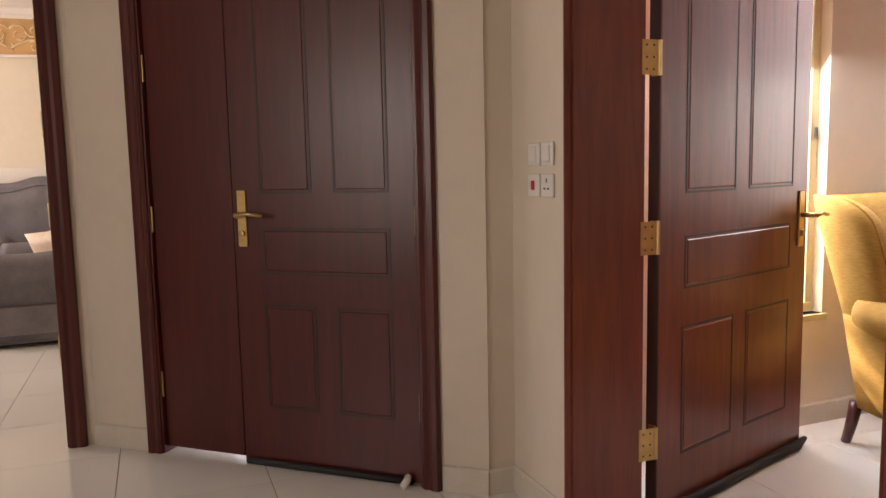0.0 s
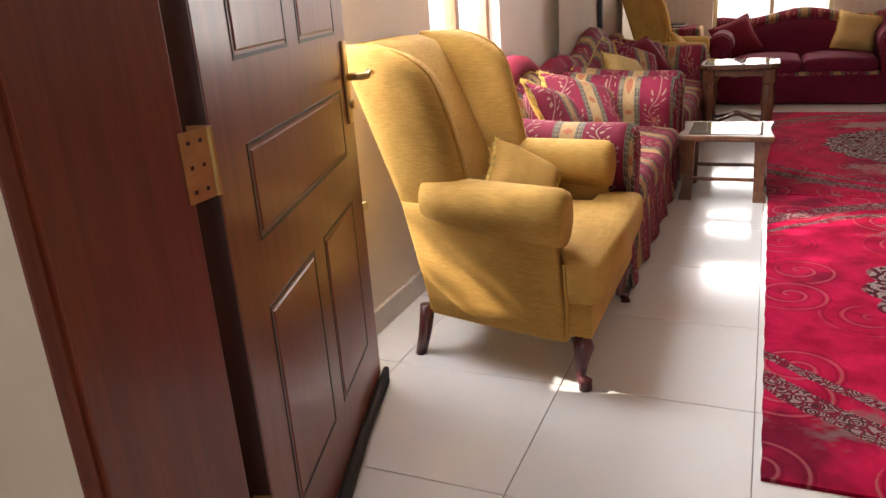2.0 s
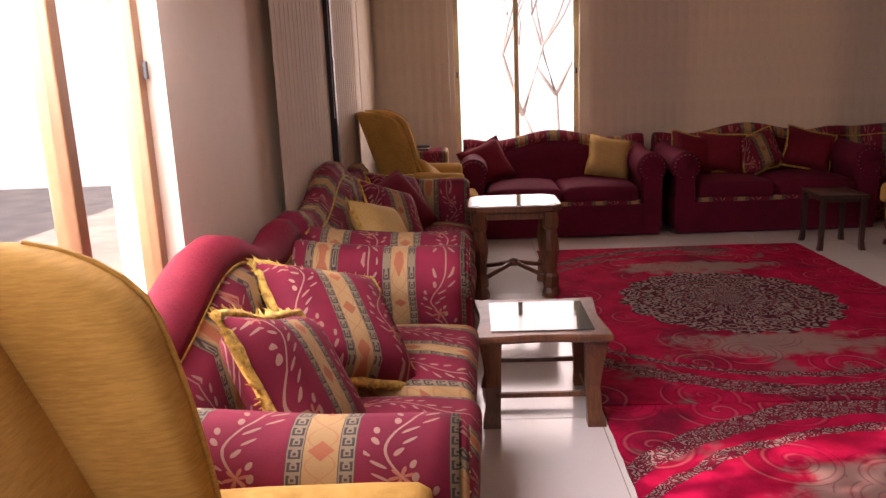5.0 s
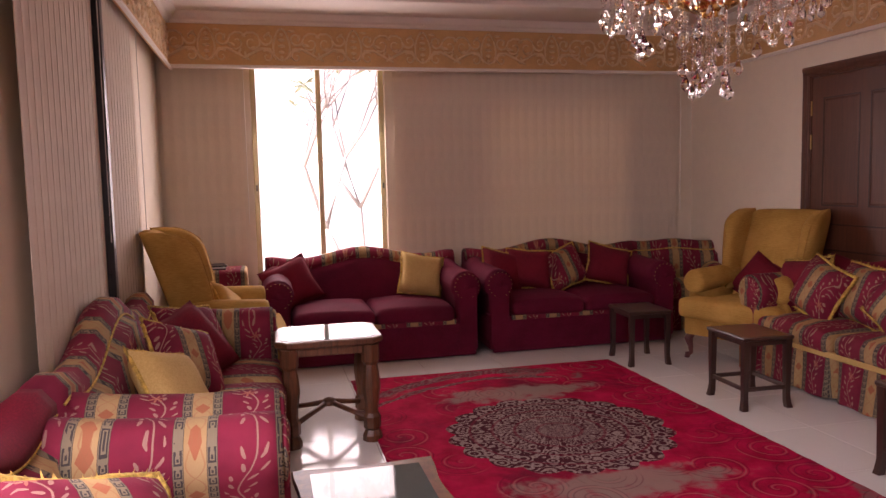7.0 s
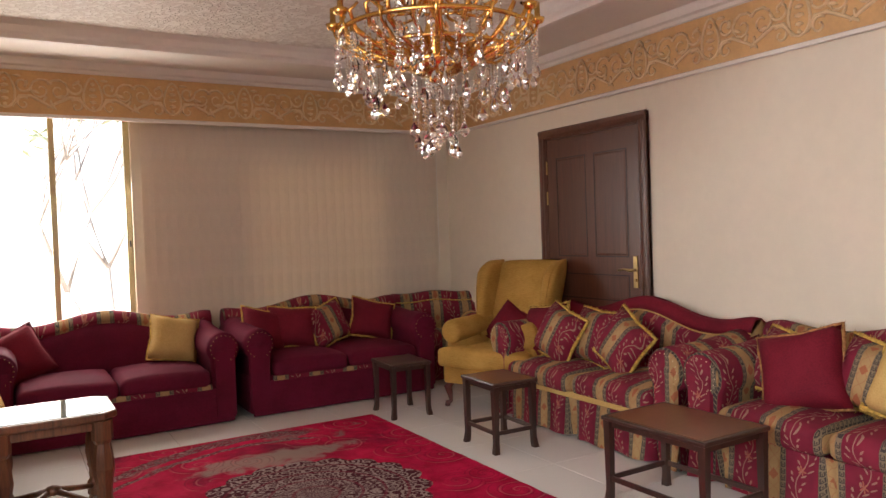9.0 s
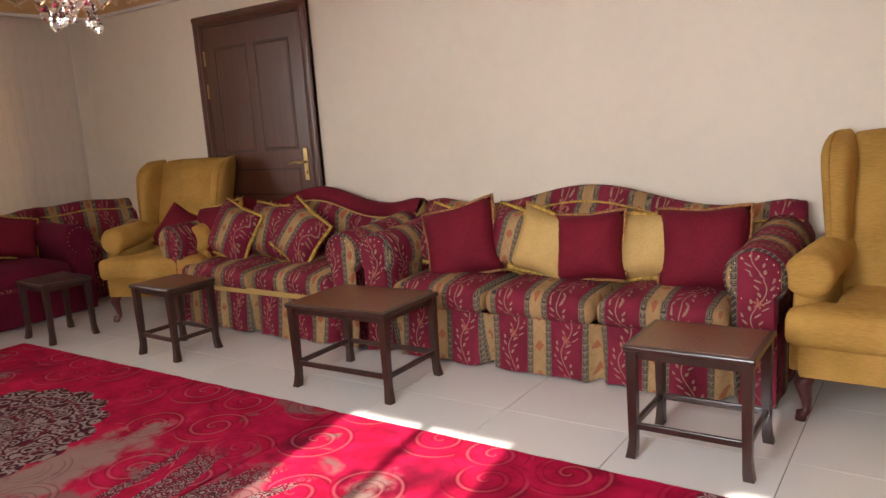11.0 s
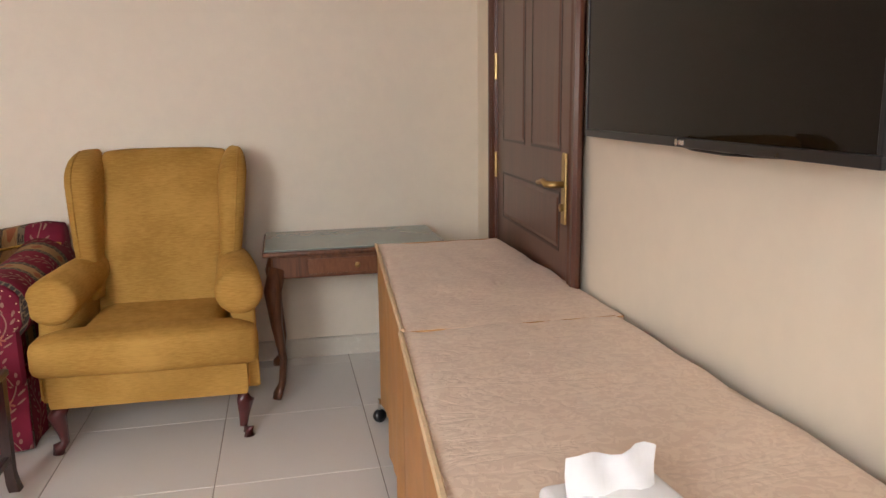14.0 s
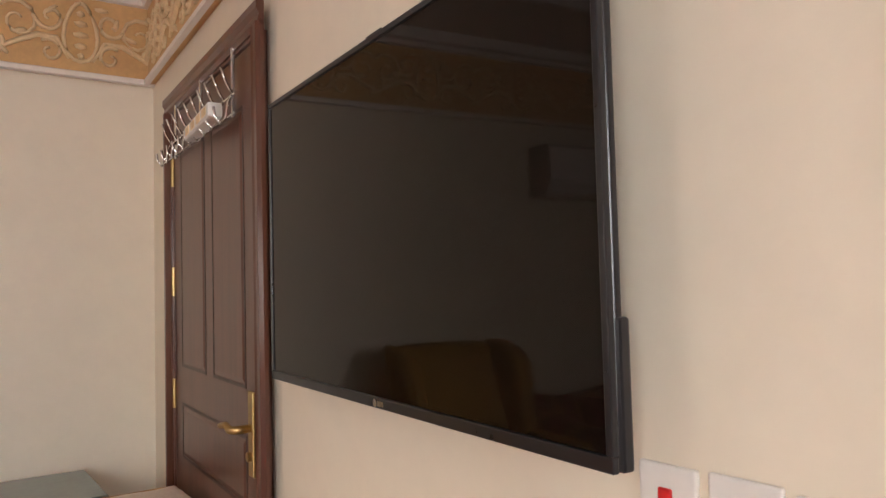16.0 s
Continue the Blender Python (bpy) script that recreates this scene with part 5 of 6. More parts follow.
# low table with glass, near the north sofa
def wavy(w, d, cut, n=10):
    pts = []
    for sx, sy, ex, ey in ((-1, -1, 1, -1), (1, -1, 1, 1), (1, 1, -1, 1), (-1, 1, -1, -1)):
        for i in range(n):
            f = i / n
            x, y = (sx + (ex - sx) * f) * w / 2, (sy + (ey - sy) * f) * d / 2
            bow = -cut * math.sin(f * math.pi) ** 2
            nx, ny = (0, sy) if sy == ey else (sx, 0)
            pts.append((x + nx * bow, y + ny * bow))
    return pts


lt = thing("coffee_table", "low carved wooden table with a dark glass top", "coffee table", at=pose(6.485, 1.785, 0))
h = 0.37
pts = wavy(0.48, 0.50, 0.018)
part("tabletop", loft([[(x * k, y * k, z) for x, y in pts] for k, z in ((0.97, h - 0.032), (1.0, h - 0.022), (1.0, h - 0.008), (0.985, h))]), CARVED, lt)
part("glass", box(-0.18, 0.18, -0.19, 0.19, h, h + 0.004), TOPGLASS, lt, "dark reflecting glass inset")
for sx in (-1, 1):
    for sy in (-1, 1):
        rings = []
        for z, o, r in ((h - 0.03, 0.0, 0.042), (0.26, -0.012, 0.034), (0.15, -0.026, 0.027), (0.06, -0.012, 0.028), (0.02, 0.0, 0.033), (0.0, 0.004, 0.034)):
            rings.append([(sx * (0.19 + o) + a * r * 0.7, sy * (0.195 + o * 0.4) + b * r, z) for a, b in ((-1, -1), (1, -1), (1, 1), (-1, 1))])
        part("leg", loft(rings), CARVED, lt)
for sy in (-1, 1):
    part("stretcher", box(-0.17, 0.17, sy * 0.195 - 0.012, sy * 0.195 + 0.012, 0.05, 0.075, 0.004), CARVED, lt)
for sx in (-1, 1):
    part("stretcher", box(sx * 0.18 - 0.01, sx * 0.18 + 0.01, -0.18, 0.18, 0.11, 0.13, 0.004), CARVED, lt)

# taller table with clipped corners and crossed stretcher
tt = thing("end_table", "tall carved wooden table, clipped corners, crossed stretcher", "end table", at=pose(8.19, 1.785, 0))
h, w, d, c = 0.56, 0.47, 0.56, 0.06
oc = [(-w / 2 + c, -d / 2), (w / 2 - c, -d / 2), (w / 2, -d / 2 + c), (w / 2, d / 2 - c), (w / 2 - c, d / 2), (-w / 2 + c, d / 2), (-w / 2, d / 2 - c), (-w / 2, -d / 2 + c)]
part("tabletop", loft([[(x * k, y * k, z) for x, y in oc] for k, z in ((0.95, h - 0.04), (1.0, h - 0.028), (1.0, h - 0.008), (0.98, h))]), CARVED, tt)
part("inlay", loft([[(x * k, y * k, z) for x, y in oc] for k, z in ((0.88, h), (0.88, h + 0.003))]), GREENGLASS, tt, "pale glass inset")
part("apron", box(-w / 2 + 0.04, w / 2 - 0.04, -d / 2 + 0.05, d / 2 - 0.05, h - 0.085, h - 0.035, 0.004), CARVED, tt)
for sx in (-1, 1):
    for sy in (-1, 1):
        x, y = sx * (w / 2 - 0.05), sy * (d / 2 - 0.07)
        prof = [(0.048, h - 0.04), (0.048, h - 0.13), (0.036, h - 0.15), (0.044, h - 0.20), (0.05, h - 0.27), (0.036, h - 0.36), (0.034, 0.15), (0.046, 0.13), (0.046, 0.07), (0.038, 0.06), (0.052, 0.03), (0.052, 0.0)]
        part("leg", lathe(prof[::-1], 8, (x, y, 0)), CARVED, tt)
    for sy in (-1, 1):
        part("stretcher", tube([(sx * (w / 2 - 0.06), sy * (d / 2 - 0.08), 0.11), (sx * 0.10, sy * 0.12, 0.135), (0, 0, 0.175)], [0.015, 0.014, 0.016], 8), CARVED, tt, smooth=True)
part("finial", lathe([(0.0, 0.15), (0.035, 0.155), (0.04, 0.175), (0.03, 0.19), (0.0, 0.2)], 8), CARVED, tt, smooth=True)

# console with glass top and cabriole legs
co = thing("console_table", "carved dark wooden console, green glass top, cabriole legs", "console table", at=pose(3.47, Y_S + 0.31, 0.012) @ Matrix.Diagonal((0.86, 1.0, 0.95, 1)))
part("apron", box(-0.43, 0.43, -0.22, 0.22, 0.555, 0.665, 0.012), CARVED, co)
part("tabletop", box(-0.47, 0.47, -0.25, 0.25, 0.665, 0.688, 0.008, 3), CARVED, co)
part("glass", box(-0.46, 0.46, -0.24, 0.24, 0.688, 0.697, 0.003), GREENGLASS, co, "thick greenish glass top")
part("drawer", box(-0.25, 0.25, 0.22, 0.228, 0.575, 0.645, 0.003), TABLEWOOD, co, "drawer front with a small knob")
part("knob", lathe([(0, 0), (0.012, 0), (0.014, 0.012), (0.0, 0.02)], 8), BRASS, co).matrix_basis = pose(0, 0.228, 0.61, -90, 0, 0)
for sx in (-1, 1):
    for sy in (-1, 1):
        x, y = sx * 0.40, sy * 0.19
        pts = [(x, y, 0.60), (x + sx * 0.03, y + sy * 0.03, 0.50), (x + sx * 0.02, y + sy * 0.02, 0.34), (x - sx * 0.005, y - sy * 0.005, 0.16), (x + sx * 0.01, y + sy * 0.01, 0.05), (x + sx * 0.035, y + sy * 0.035, 0.008), (x + sx * 0.04, y + sy * 0.04, -0.0126)]
        part("leg", tube(pts, [0.045, 0.046, 0.03, 0.02, 0.019, 0.026, 0.024], 9), CARVED, co, smooth=True)

# covered corner table with magazines
ct = thing("covered_table", "corner table under a wine red floral cover", "table", at=pose(10.42, 2.52, 0))
part("cover", box(-0.19, 0.21, -0.28, 0.28, 0.02, 0.70, 0.035, 3), STRIPE_Y, ct, smooth=True)
for i, (dx, rz) in enumerate(((0.0, 3), (0.01, -6), (-0.01, 9))):
    mg = thing("magazine", "flat dark magazine in a small stack", "magazine", "magazines on the covered table", at=pose(10.40 + dx, 2.55, 0.701 + 0.012 * i, 0, 0, rz))
    part("pages", box(-0.105, 0.105, -0.14, 0.14, 0.0, 0.011, 0.001), BLACK if i != 1 else PAPER, mg)

# ---- television side ----
def draped(name, label, y0, y1, x0, x1a, x1b, h, at_hem=0.07):
    """A table under a fitted cloth: plain top, golden drop with soft folds; the front runs from x1a to x1b."""
    t = thing(name, label, "covered table", "draped tables below the television")
    top = [(x0, y0, h), (x1a, y0, h), (x1b, y1, h), (x0, y1, h)]
    bm = bmesh.new()
    n = 24
    grid = []
    for i in range(n + 1):
        row = []
        for j in range(n + 1):
            f, q = i / n, j / n
            y = y0 + (y1 - y0) * f
            xe = x1a + (x1b - x1a) * f
            x = x0 + (xe - x0) * q
            edge = min(f, 1 - f, q, 1 - q) * n
            row.append(bm.verts.new((x, y, h + 0.006 * noise.noise(Vector((x * 5, y * 5, 0))) + 0.004 * noise.noise(Vector((x * 16, y * 9, 3))) - (0.006 if edge < 0.5 else 0))))
        grid.append(row)
    for i in range(n):
        for j in range(n):
            bm.faces.new((grid[i][j], grid[i][j + 1], grid[i + 1][j + 1], grid[i + 1][j]))
    loft([[(p[0], p[1], z) for p in top] for z in (h - 0.02, h - 0.008)], bm=bm)
    bmesh.ops.recalc_face_normals(bm, faces=bm.faces[:])
    part("cloth_top", bm, CLOTH, t, "beige brocade cloth with fold creases", True)
    pts = []
    path = [(x0, y0), (x1a, y0), (x1b, y1), (x0, y1)]
    for a, b in zip(path, path[1:]):
        m = 40
        for i in range(m):
            pts.append((a[0] + (b[0] - a[0]) * i / m, a[1] + (b[1] - a[1]) * i / m))
    pts.append(path[-1])
    rings = []
    for z, amp in ((h - 0.004, 0.0), (h - 0.02, 0.001), (h * 0.7, 0.004), (h * 0.4, 0.007), (at_hem, 0.010)):
        ring = []
        for i, (x, y) in enumerate(pts):
            k = amp * (math.sin(i * 0.45) + 0.8 * math.sin(i * 0.19 + 1) + 0.3 * math.sin(i * 1.3))
            ring.append((x + (k if 40 <= i <= 80 else 0), y + (k if i < 40 or i > 80 else 0), z + (0.006 * math.sin(i * 0.3) if z == at_hem else 0)))
        rings.append(ring)
    part("cloth_drop", loft(rings, closed=False), DRAPE, t, "golden cloth drop with soft folds", True)
    part("hem_braid", tube([(x1a + 0.004, y0 + 0.01, h - 0.004), ((x1a + x1b) / 2 + 0.005, (y0 + y1) / 2, h - 0.003), (x1b + 0.004, y1 - 0.01, h - 0.004)], 0.007, 6), RELIEF, t, "pale braided edge")
    part("frame", box(x0 + 0.03, min(x1a, x1b) - 0.04, y0 + 0.04, y1 - 0.04, 0.10, h - 0.03), DARKWOOD, t)
    for y in (y0 + 0.16, y1 - 0.16):
        for x in (x0 + 0.08, max(x1a, x1b) - 0.055):
            w_ = part("caster", turned(lathe([(0.0, -0.012), (0.026, -0.012), (0.028, 0.0), (0.026, 0.012), (0.0, 0.012)], 12), pose(x, y, 0.028, 90, 0, 30)), BLACK, t, "small caster wheel", True)
            part("fork", tube([(x, y, 0.10), (x, y, 0.055), (x + 0.012, y, 0.028)], 0.007, 6), CHROME, w_)
    return t


draped("draped_table", "table under a beige brocade cloth with golden drop", -1.27, -0.055, X_TV + 0.02, 3.405, 3.49, 0.715)
draped("draped_table", "long table under a beige brocade cloth, tissues on it", -0.04, 1.22, X_TV + 0.05, 3.50, 3.60, 0.722)

tb = thing("tissue_box", "white tissue pack with black and red print, tissue pulled out", "tissue pack", at=pose(3.365, 0.89, 0.727, 0, 0, 184) @ Matrix.Diagonal((0.93, 0.93, 0.78, 1)))
part("pack", turned(box(-0.095, 0.095, -0.055, 0.055, 0.0, 0.055, 0.014, 3), Matrix.Identity(4)), PAPER, tb, smooth=True)
part("print_band", box(-0.035, 0.078, -0.0565, -0.055, 0.021, 0.027), BLACK, tb, "black printed band")
part("print_band", box(-0.080, 0.080, -0.0565, -0.055, 0.008, 0.012), REDPLASTIC, tb, "red printed band")
bm = bmesh.new()
gridv = [[bm.verts.new((-0.07 + 0.14 * i / 10, 0.006 * math.sin(i * 1.3 + j * 0.5) + 0.006 * j / 6, 0.05 + 0.075 * j / 6 + 0.006 * math.sin(i * 0.9) * j / 6)) for j in range(7)] for i in range(11)]
for i in range(10):
    for j in range(6):
        bm.faces.new((gridv[i][j], gridv[i + 1][j], gridv[i + 1][j + 1], gridv[i][j + 1]))
own = bmesh.ops.duplicate(bm, geom=bm.faces[:] + bm.verts[:] + bm.edges[:])
for v in own["geom"]:
    if isinstance(v, bmesh.types.BMVert):
        v.co.y += 0.004
part("tissue", bm, PAPER, tb, "crumpled white tissue", True)

TVA = math.degrees(math.atan2(3.010 - 2.945, 0.914 + 0.21))
tv = thing("television", "large flat black television swung out on a wall bracket", "television", at=pose(2.945, -0.21, 1.186, 0, 0, 90 - TVA))
TW, TH = 1.118, 0.652
part("housing", box(0, TW, 0.006, 0.020, 0, TH, 0.005, 3), BLACK, tv)
part("screen", box(0.012, TW - 0.012, -0.0005, 0.006, 0.020, TH - 0.012), SCREEN, tv, "glossy dark screen")
part("bezel", box(0, TW, -0.004, 0.006, 0, 0.019, 0.002), BLACK, tv)
part("bezel", box(0, TW, -0.004, 0.006, TH - 0.011, TH, 0.002), BLACK, tv)
part("bezel", box(0, 0.011, -0.004, 0.006, 0.019, TH - 0.011, 0.002), BLACK, tv)
part("bezel", box(TW - 0.011, TW, -0.004, 0.006, 0.019, TH - 0.011, 0.002), BLACK, tv)
part("badge", turned(lathe([(0, 0), (0.007, 0), (0.007, 0.0015), (0, 0.0015)], 12), pose(TW / 2 - 0.012, -0.0042, 0.0095, 90, 0, 0)), CHROME, tv, "small round silver badge")
part("badge", box(TW / 2 - 0.002, TW / 2 + 0.02, -0.0055, -0.004, 0.005, 0.014), CHROME, tv, "small silver badge bar")
part("sensor", box(TW / 2 - 0.03, TW / 2 + 0.03, 0.0, 0.03, TH, TH + 0.006, 0.002), BLACK, tv)
part("input_box", box(TW - 0.02, TW + 0.004, 0.008, 0.026, 0.0, 0.17, 0.004), BLACK, tv)
part("back_cover", box(0.35, TW - 0.12, 0.02, 0.05, 0.03, 0.5, 0.012), BLACK, tv)
part("bracket", tube([(0.9, 0.06, 0.35), (0.75, 0.09, 0.35), (0.6, 0.06, 0.35)], 0.015, 8), BLACK, tv)
part("cable", tube([(0.5, 0.03, 0.0), (0.55, 0.03, -0.006), (0.68, 0.03, -0.008), (0.85, 0.03, -0.002)], 0.003, 6), BLACK, tv, smooth=True)


def plate(label, m, kind, size=0.086):
    """A wall plate facing -y of its pose: rocker switch, red switch or three-pin socket."""
    p = thing("light_switch" if kind != "socket" else "power_socket", label, "switch" if kind != "socket" else "socket", at=m)
    s = size / 2
    body = part("plate", box(-s, s, -0.010, 0.0, -s, s, 0.004, 3), PLASTIC, p)
    if kind == "socket":
        for x, z, w, hh in ((0, 0.017, 0.003, 0.007), (-0.012, -0.010, 0.006, 0.003), (0.012, -0.010, 0.006, 0.003)):
            part("pin_hole", box(x - w, x + w, -0.0112, -0.0098, z - hh, z + hh), BLACK, p)
    elif kind == "red":
        part("rocker", box(-0.010, 0.010, -0.016, -0.010, -0.016, 0.016, 0.003), REDPLASTIC, p, "red rocker")
    else:
        part("rocker", box(-s + 0.015, s - 0.015, -0.014, -0.010, -s + 0.012, s - 0.012, 0.003), PLASTIC, p)
    return p


WP = lambda y, z: pose(X_TV, y, z, 0, 0, 90)
plate("white wall switch with a red rocker below the television", WP(0.868, 1.127), "red")
plate("white three-pin wall socket below the television", WP(0.972, 1.126), "socket", 0.092)
plate("white wall switch plate below the television", WP(1.078, 1.12), "blank", 0.095)
HP = lambda y, z: pose(HALL_X - 0.007, y, z, 0, 0, -90)
for y, z, k, lab in ((2.642, 1.262, "rocker", "white rocker switch beside the door frame"), (2.552, 1.262, "rocker", "white rocker switch beside the door frame"),
                     (2.642, 1.158, "red", "white switch with a red rocker beside the door"), (2.552, 1.158, "socket", "white three-pin socket beside the door")):
    plate(lab, HP(y, z), k, 0.078)

# over-door hook rack
hr = thing("hook_rack", "chrome wire hook rack hung over the door", "hook rack", at=DOOR4 @ pose(0.06, -0.008, 1.90) @ Matrix.Diagonal((1.16, 1.0, 1.0, 1)))
for z in (0.0, 0.055):
    part("wire", tube([(0.0, -0.015, z), (0.75, -0.015, z)], 0.004, 6), CHROME, hr)
for x in (0.08, 0.40, 0.72):
    part("strap", tube([(x, -0.012, -0.01), (x, -0.012, 0.19)], 0.006, 6), CHROME, hr)
for i in range(10):
    x = 0.02 + i * 0.078
    k = part("hook", tube([(x, -0.015, 0.055), (x, -0.03, 0.03), (x, -0.035, -0.015), (x, -0.05, -0.03), (x, -0.065, -0.01), (x + 0.004, -0.07, 0.015)], 0.004, 6), CHROME, hr, smooth=True)
    part("upper_hook", tube([(x, -0.015, 0.06), (x + 0.01, -0.035, 0.085), (x + 0.02, -0.055, 0.125)], 0.004, 6), CHROME, k, smooth=True)
ex = thing("extension_lead", "white multi-socket extension lead resting on the hook rack", "extension lead", at=DOOR4 @ pose(0.56, -0.061, 1.875, 0, -4, 0))
part("strip_body", box(0, 0.30, -0.022, 0.022, 0.0, 0.045, 0.008), PLASTIC, ex)
for i in range(4):
    part("outlet", box(0.03 + i * 0.068, 0.075 + i * 0.068, -0.024, -0.022, 0.01, 0.035, 0.0), RELIEF, ex)

# air conditioner
ac = thing("air_conditioner", "white split air conditioner high on the wall", "air conditioner", at=pose(6.17, Y_S, 1.88, 0, 0, 180))
prof = [(0.0, 0.02), (0.0, 0.30), (-0.17, 0.30), (-0.20, 0.28), (-0.21, 0.10), (-0.17, 0.02), (-0.08, 0.0)]
part("casing", loft([[(x, y, z) for y, z in prof] for x in (0.0, 0.01, 1.19, 1.2)]), PLASTIC, ac)
part("flap", box(0.06, 1.14, -0.20, -0.185, 0.045, 0.075, 0.004), WHITE, ac)
part("intake", box(0.04, 1.16, -0.16, -0.03, 0.30, 0.304), BLACK, ac)

# thermostat-like box at the edge of the television wall
wb = thing("wall_box", "cream wall box on the painted wall", "wall box", at=WP(1.29, 1.58))
part("casing", box(-0.09, 0.09, -0.05, 0.0, -0.085, 0.085, 0.008), PLASTIC, wb)


# ---- blinds ----
def blinds(name, label, at, length, z0, z1, pitch=0.085, tilt=22, curve=0.008):
    b = thing(name, label, "vertical blind", at=at)
    part("head_rail", box(0, length, -0.02, 0.02, z1, z1 + 0.035, 0.003), PLASTIC, b)
    me = bpy.data.meshes.new("slat")
    bm = loft([[(-0.046, 0.004, z), (0, 0.004 + curve, z), (0.046, 0.004, z), (0.046, 0.002, z), (0, 0.002 + curve, z), (-0.046, 0.002, z)] for z in (z0, z1)])
    bm.to_mesh(me)
    bm.free()
    me.materials.append(BLIND)
    n = math.ceil(length / pitch)
    rnd = random.Random(len(name) + n)
    for i in range(n):
        s = new("slat", me)
        s.parent = b
        s.matrix_basis = pose((i + 0.5) * length / n, 0, 0, 0, 0, tilt + rnd.uniform(-0.14, 0.14) * (tilt + 2))
    cord = part("cord", tube([(length + 0.03, -0.02, z1), (length + 0.032, -0.02, z0 + 0.9), (length + 0.03, -0.02, z0 + 0.8)], 0.003, 5), PLASTIC, b)
    return b


blinds("vertical_blind", "pinkish fabric vertical blind drawn half open on the garden side", pose(6.87, Y_N - 0.06, 0), 1.17, 0.30, 2.62, 0.088, 1.0, 0.0035)
blinds("vertical_blind", "pinkish fabric vertical blind stacked near the corner", pose(8.17, Y_N - 0.06, 0), 1.0, 0.30, 2.62, 0.088, 1.0, 0.0035)
blinds("vertical_blind", "beige fabric vertical blind closed over the far wall", pose(X_FAR - 0.06, 0.95, 0, 0, 0, -90), 2.75, 0.25, 2.62, 0.0905, 1.5, 0.0012)
blinds("vertical_blind", "beige fabric vertical blind closed beside the window", pose(X_FAR - 0.06, 2.86, 0, 0, 0, -90), 0.62, 0.25, 2.62, 0.0905, 1.5, 0.0012)
# Black bar added for the shade in the gap between the two blinds.
tagged(obj("blind_gap_trim", box(8.07, 8.13, Y_N - 0.09, Y_N - 0.03, 0.30, 2.62, 0.004), BLACK), "black upright strip standing in for the shaded gap between the blinds", "trim", kind="structure")


# ---- rugs ----
def rug(label, x0, x1, y0, y1, material, rz=0):
    n, m = 60, 30
    bm = bmesh.new()
    w, d = x1 - x0, y1 - y0
    rnd = random.Random(int(x0 * 100))
    g = [[bm.verts.new((-w / 2 + w * i / n, -d / 2 + d * j / m + (0.0018 * math.sin(i * 1.7) if j in (0, m) else 0), 0.011 + 0.0025 * noise.noise(Vector((i * 0.35, j * 0.35, x0))))) for j in range(m + 1)] for i in range(n + 1)]
    for i in range(n):
        for j in range(m):
            bm.faces.new((g[i][j], g[i + 1][j], g[i + 1][j + 1], g[i][j + 1]))
    ex = bmesh.ops.extrude_face_region(bm, geom=bm.faces[:])
    for v in ex["geom"]:
        if isinstance(v, bmesh.types.BMVert):
            v.co.z = 0.0
    bmesh.ops.recalc_face_normals(bm, faces=bm.faces[:])
    ob = obj("rug", bm, material)
    ob.matrix_basis = pose((x0 + x1) / 2, (y0 + y1) / 2, 0.0, 0, 0, rz)
    return tagged(ob, label, "rug", "crimson rugs laid end to end")


rug("crimson pile rug with a grey lace medallion at the far end", 6.435, 9.19, -0.375, 1.555, RUG_A)
rug("crimson pile rug with a grey medallion, lit by sun patches", 3.73, 6.425, -0.372, 1.545, RUG_B)


# ---- chandelier ----
ch = thing("chandelier", "gilt chandelier hung with many crystal drops", "chandelier", at=pose(6.67, 0.45, 0.01))
CT = H + 0.085 - 0.01
part("ceiling_rose", lathe([(0.0, CT - 0.05), (0.05, CT - 0.045), (0.10, CT - 0.012), (0.10, CT), (0.0, CT)], 20), GOLDMETAL, ch, smooth=True)
part("stem", lathe([(0.0, 1.93), (0.03, 1.935), (0.018, 2.0), (0.035, 2.05), (0.05, 2.12), (0.022, 2.2), (0.03, 2.3), (0.045, 2.36), (0.02, 2.44), (0.012, 2.6), (0.012, CT - 0.03), (0.0, CT - 0.03)], 14), GOLDMETAL, ch, smooth=True)
part("bowl", lathe([(0.0, 1.95), (0.06, 1.955), (0.12, 1.985), (0.135, 2.01), (0.13, 2.014), (0.0, 2.005)], 20), GOLDMETAL, ch, smooth=True)


def drop_mesh(length, r):
    bm = lathe([(0.0, 0.0), (r * 0.35, -length * 0.12), (r, -length * 0.55), (r * 0.85, -length * 0.8), (0.0, -length)], 6)
    me = bpy.data.meshes.new("crystal_drop")
    bm.to_mesh(me)
    bm.free()
    me.materials.append(CRYSTAL)
    return me


def bead_chain(n, r):
    bm = bmesh.new()
    for i in range(n):
        own = bmesh.new()
        bmesh.ops.create_icosphere(own, subdivisions=1, radius=r)
        join(bm, turned(own, pose(0, 0, -i * r * 2.3)))
    me = bpy.data.meshes.new("bead_string")
    bm.to_mesh(me)
    bm.free()
    me.materials.append(CRYSTAL)
    return me


DROP, BIGDROP, BEADS = drop_mesh(0.052, 0.014), drop_mesh(0.062, 0.020), bead_chain(9, 0.006)


def hang(mesh, name, x, y, z, rz=0):
    o = new(name, mesh)
    o.parent = ch
    if name == "bead_string":
        tagged(o, kind="stuff")
    o.matrix_basis = pose(x, y, z, 0, 0, rz)


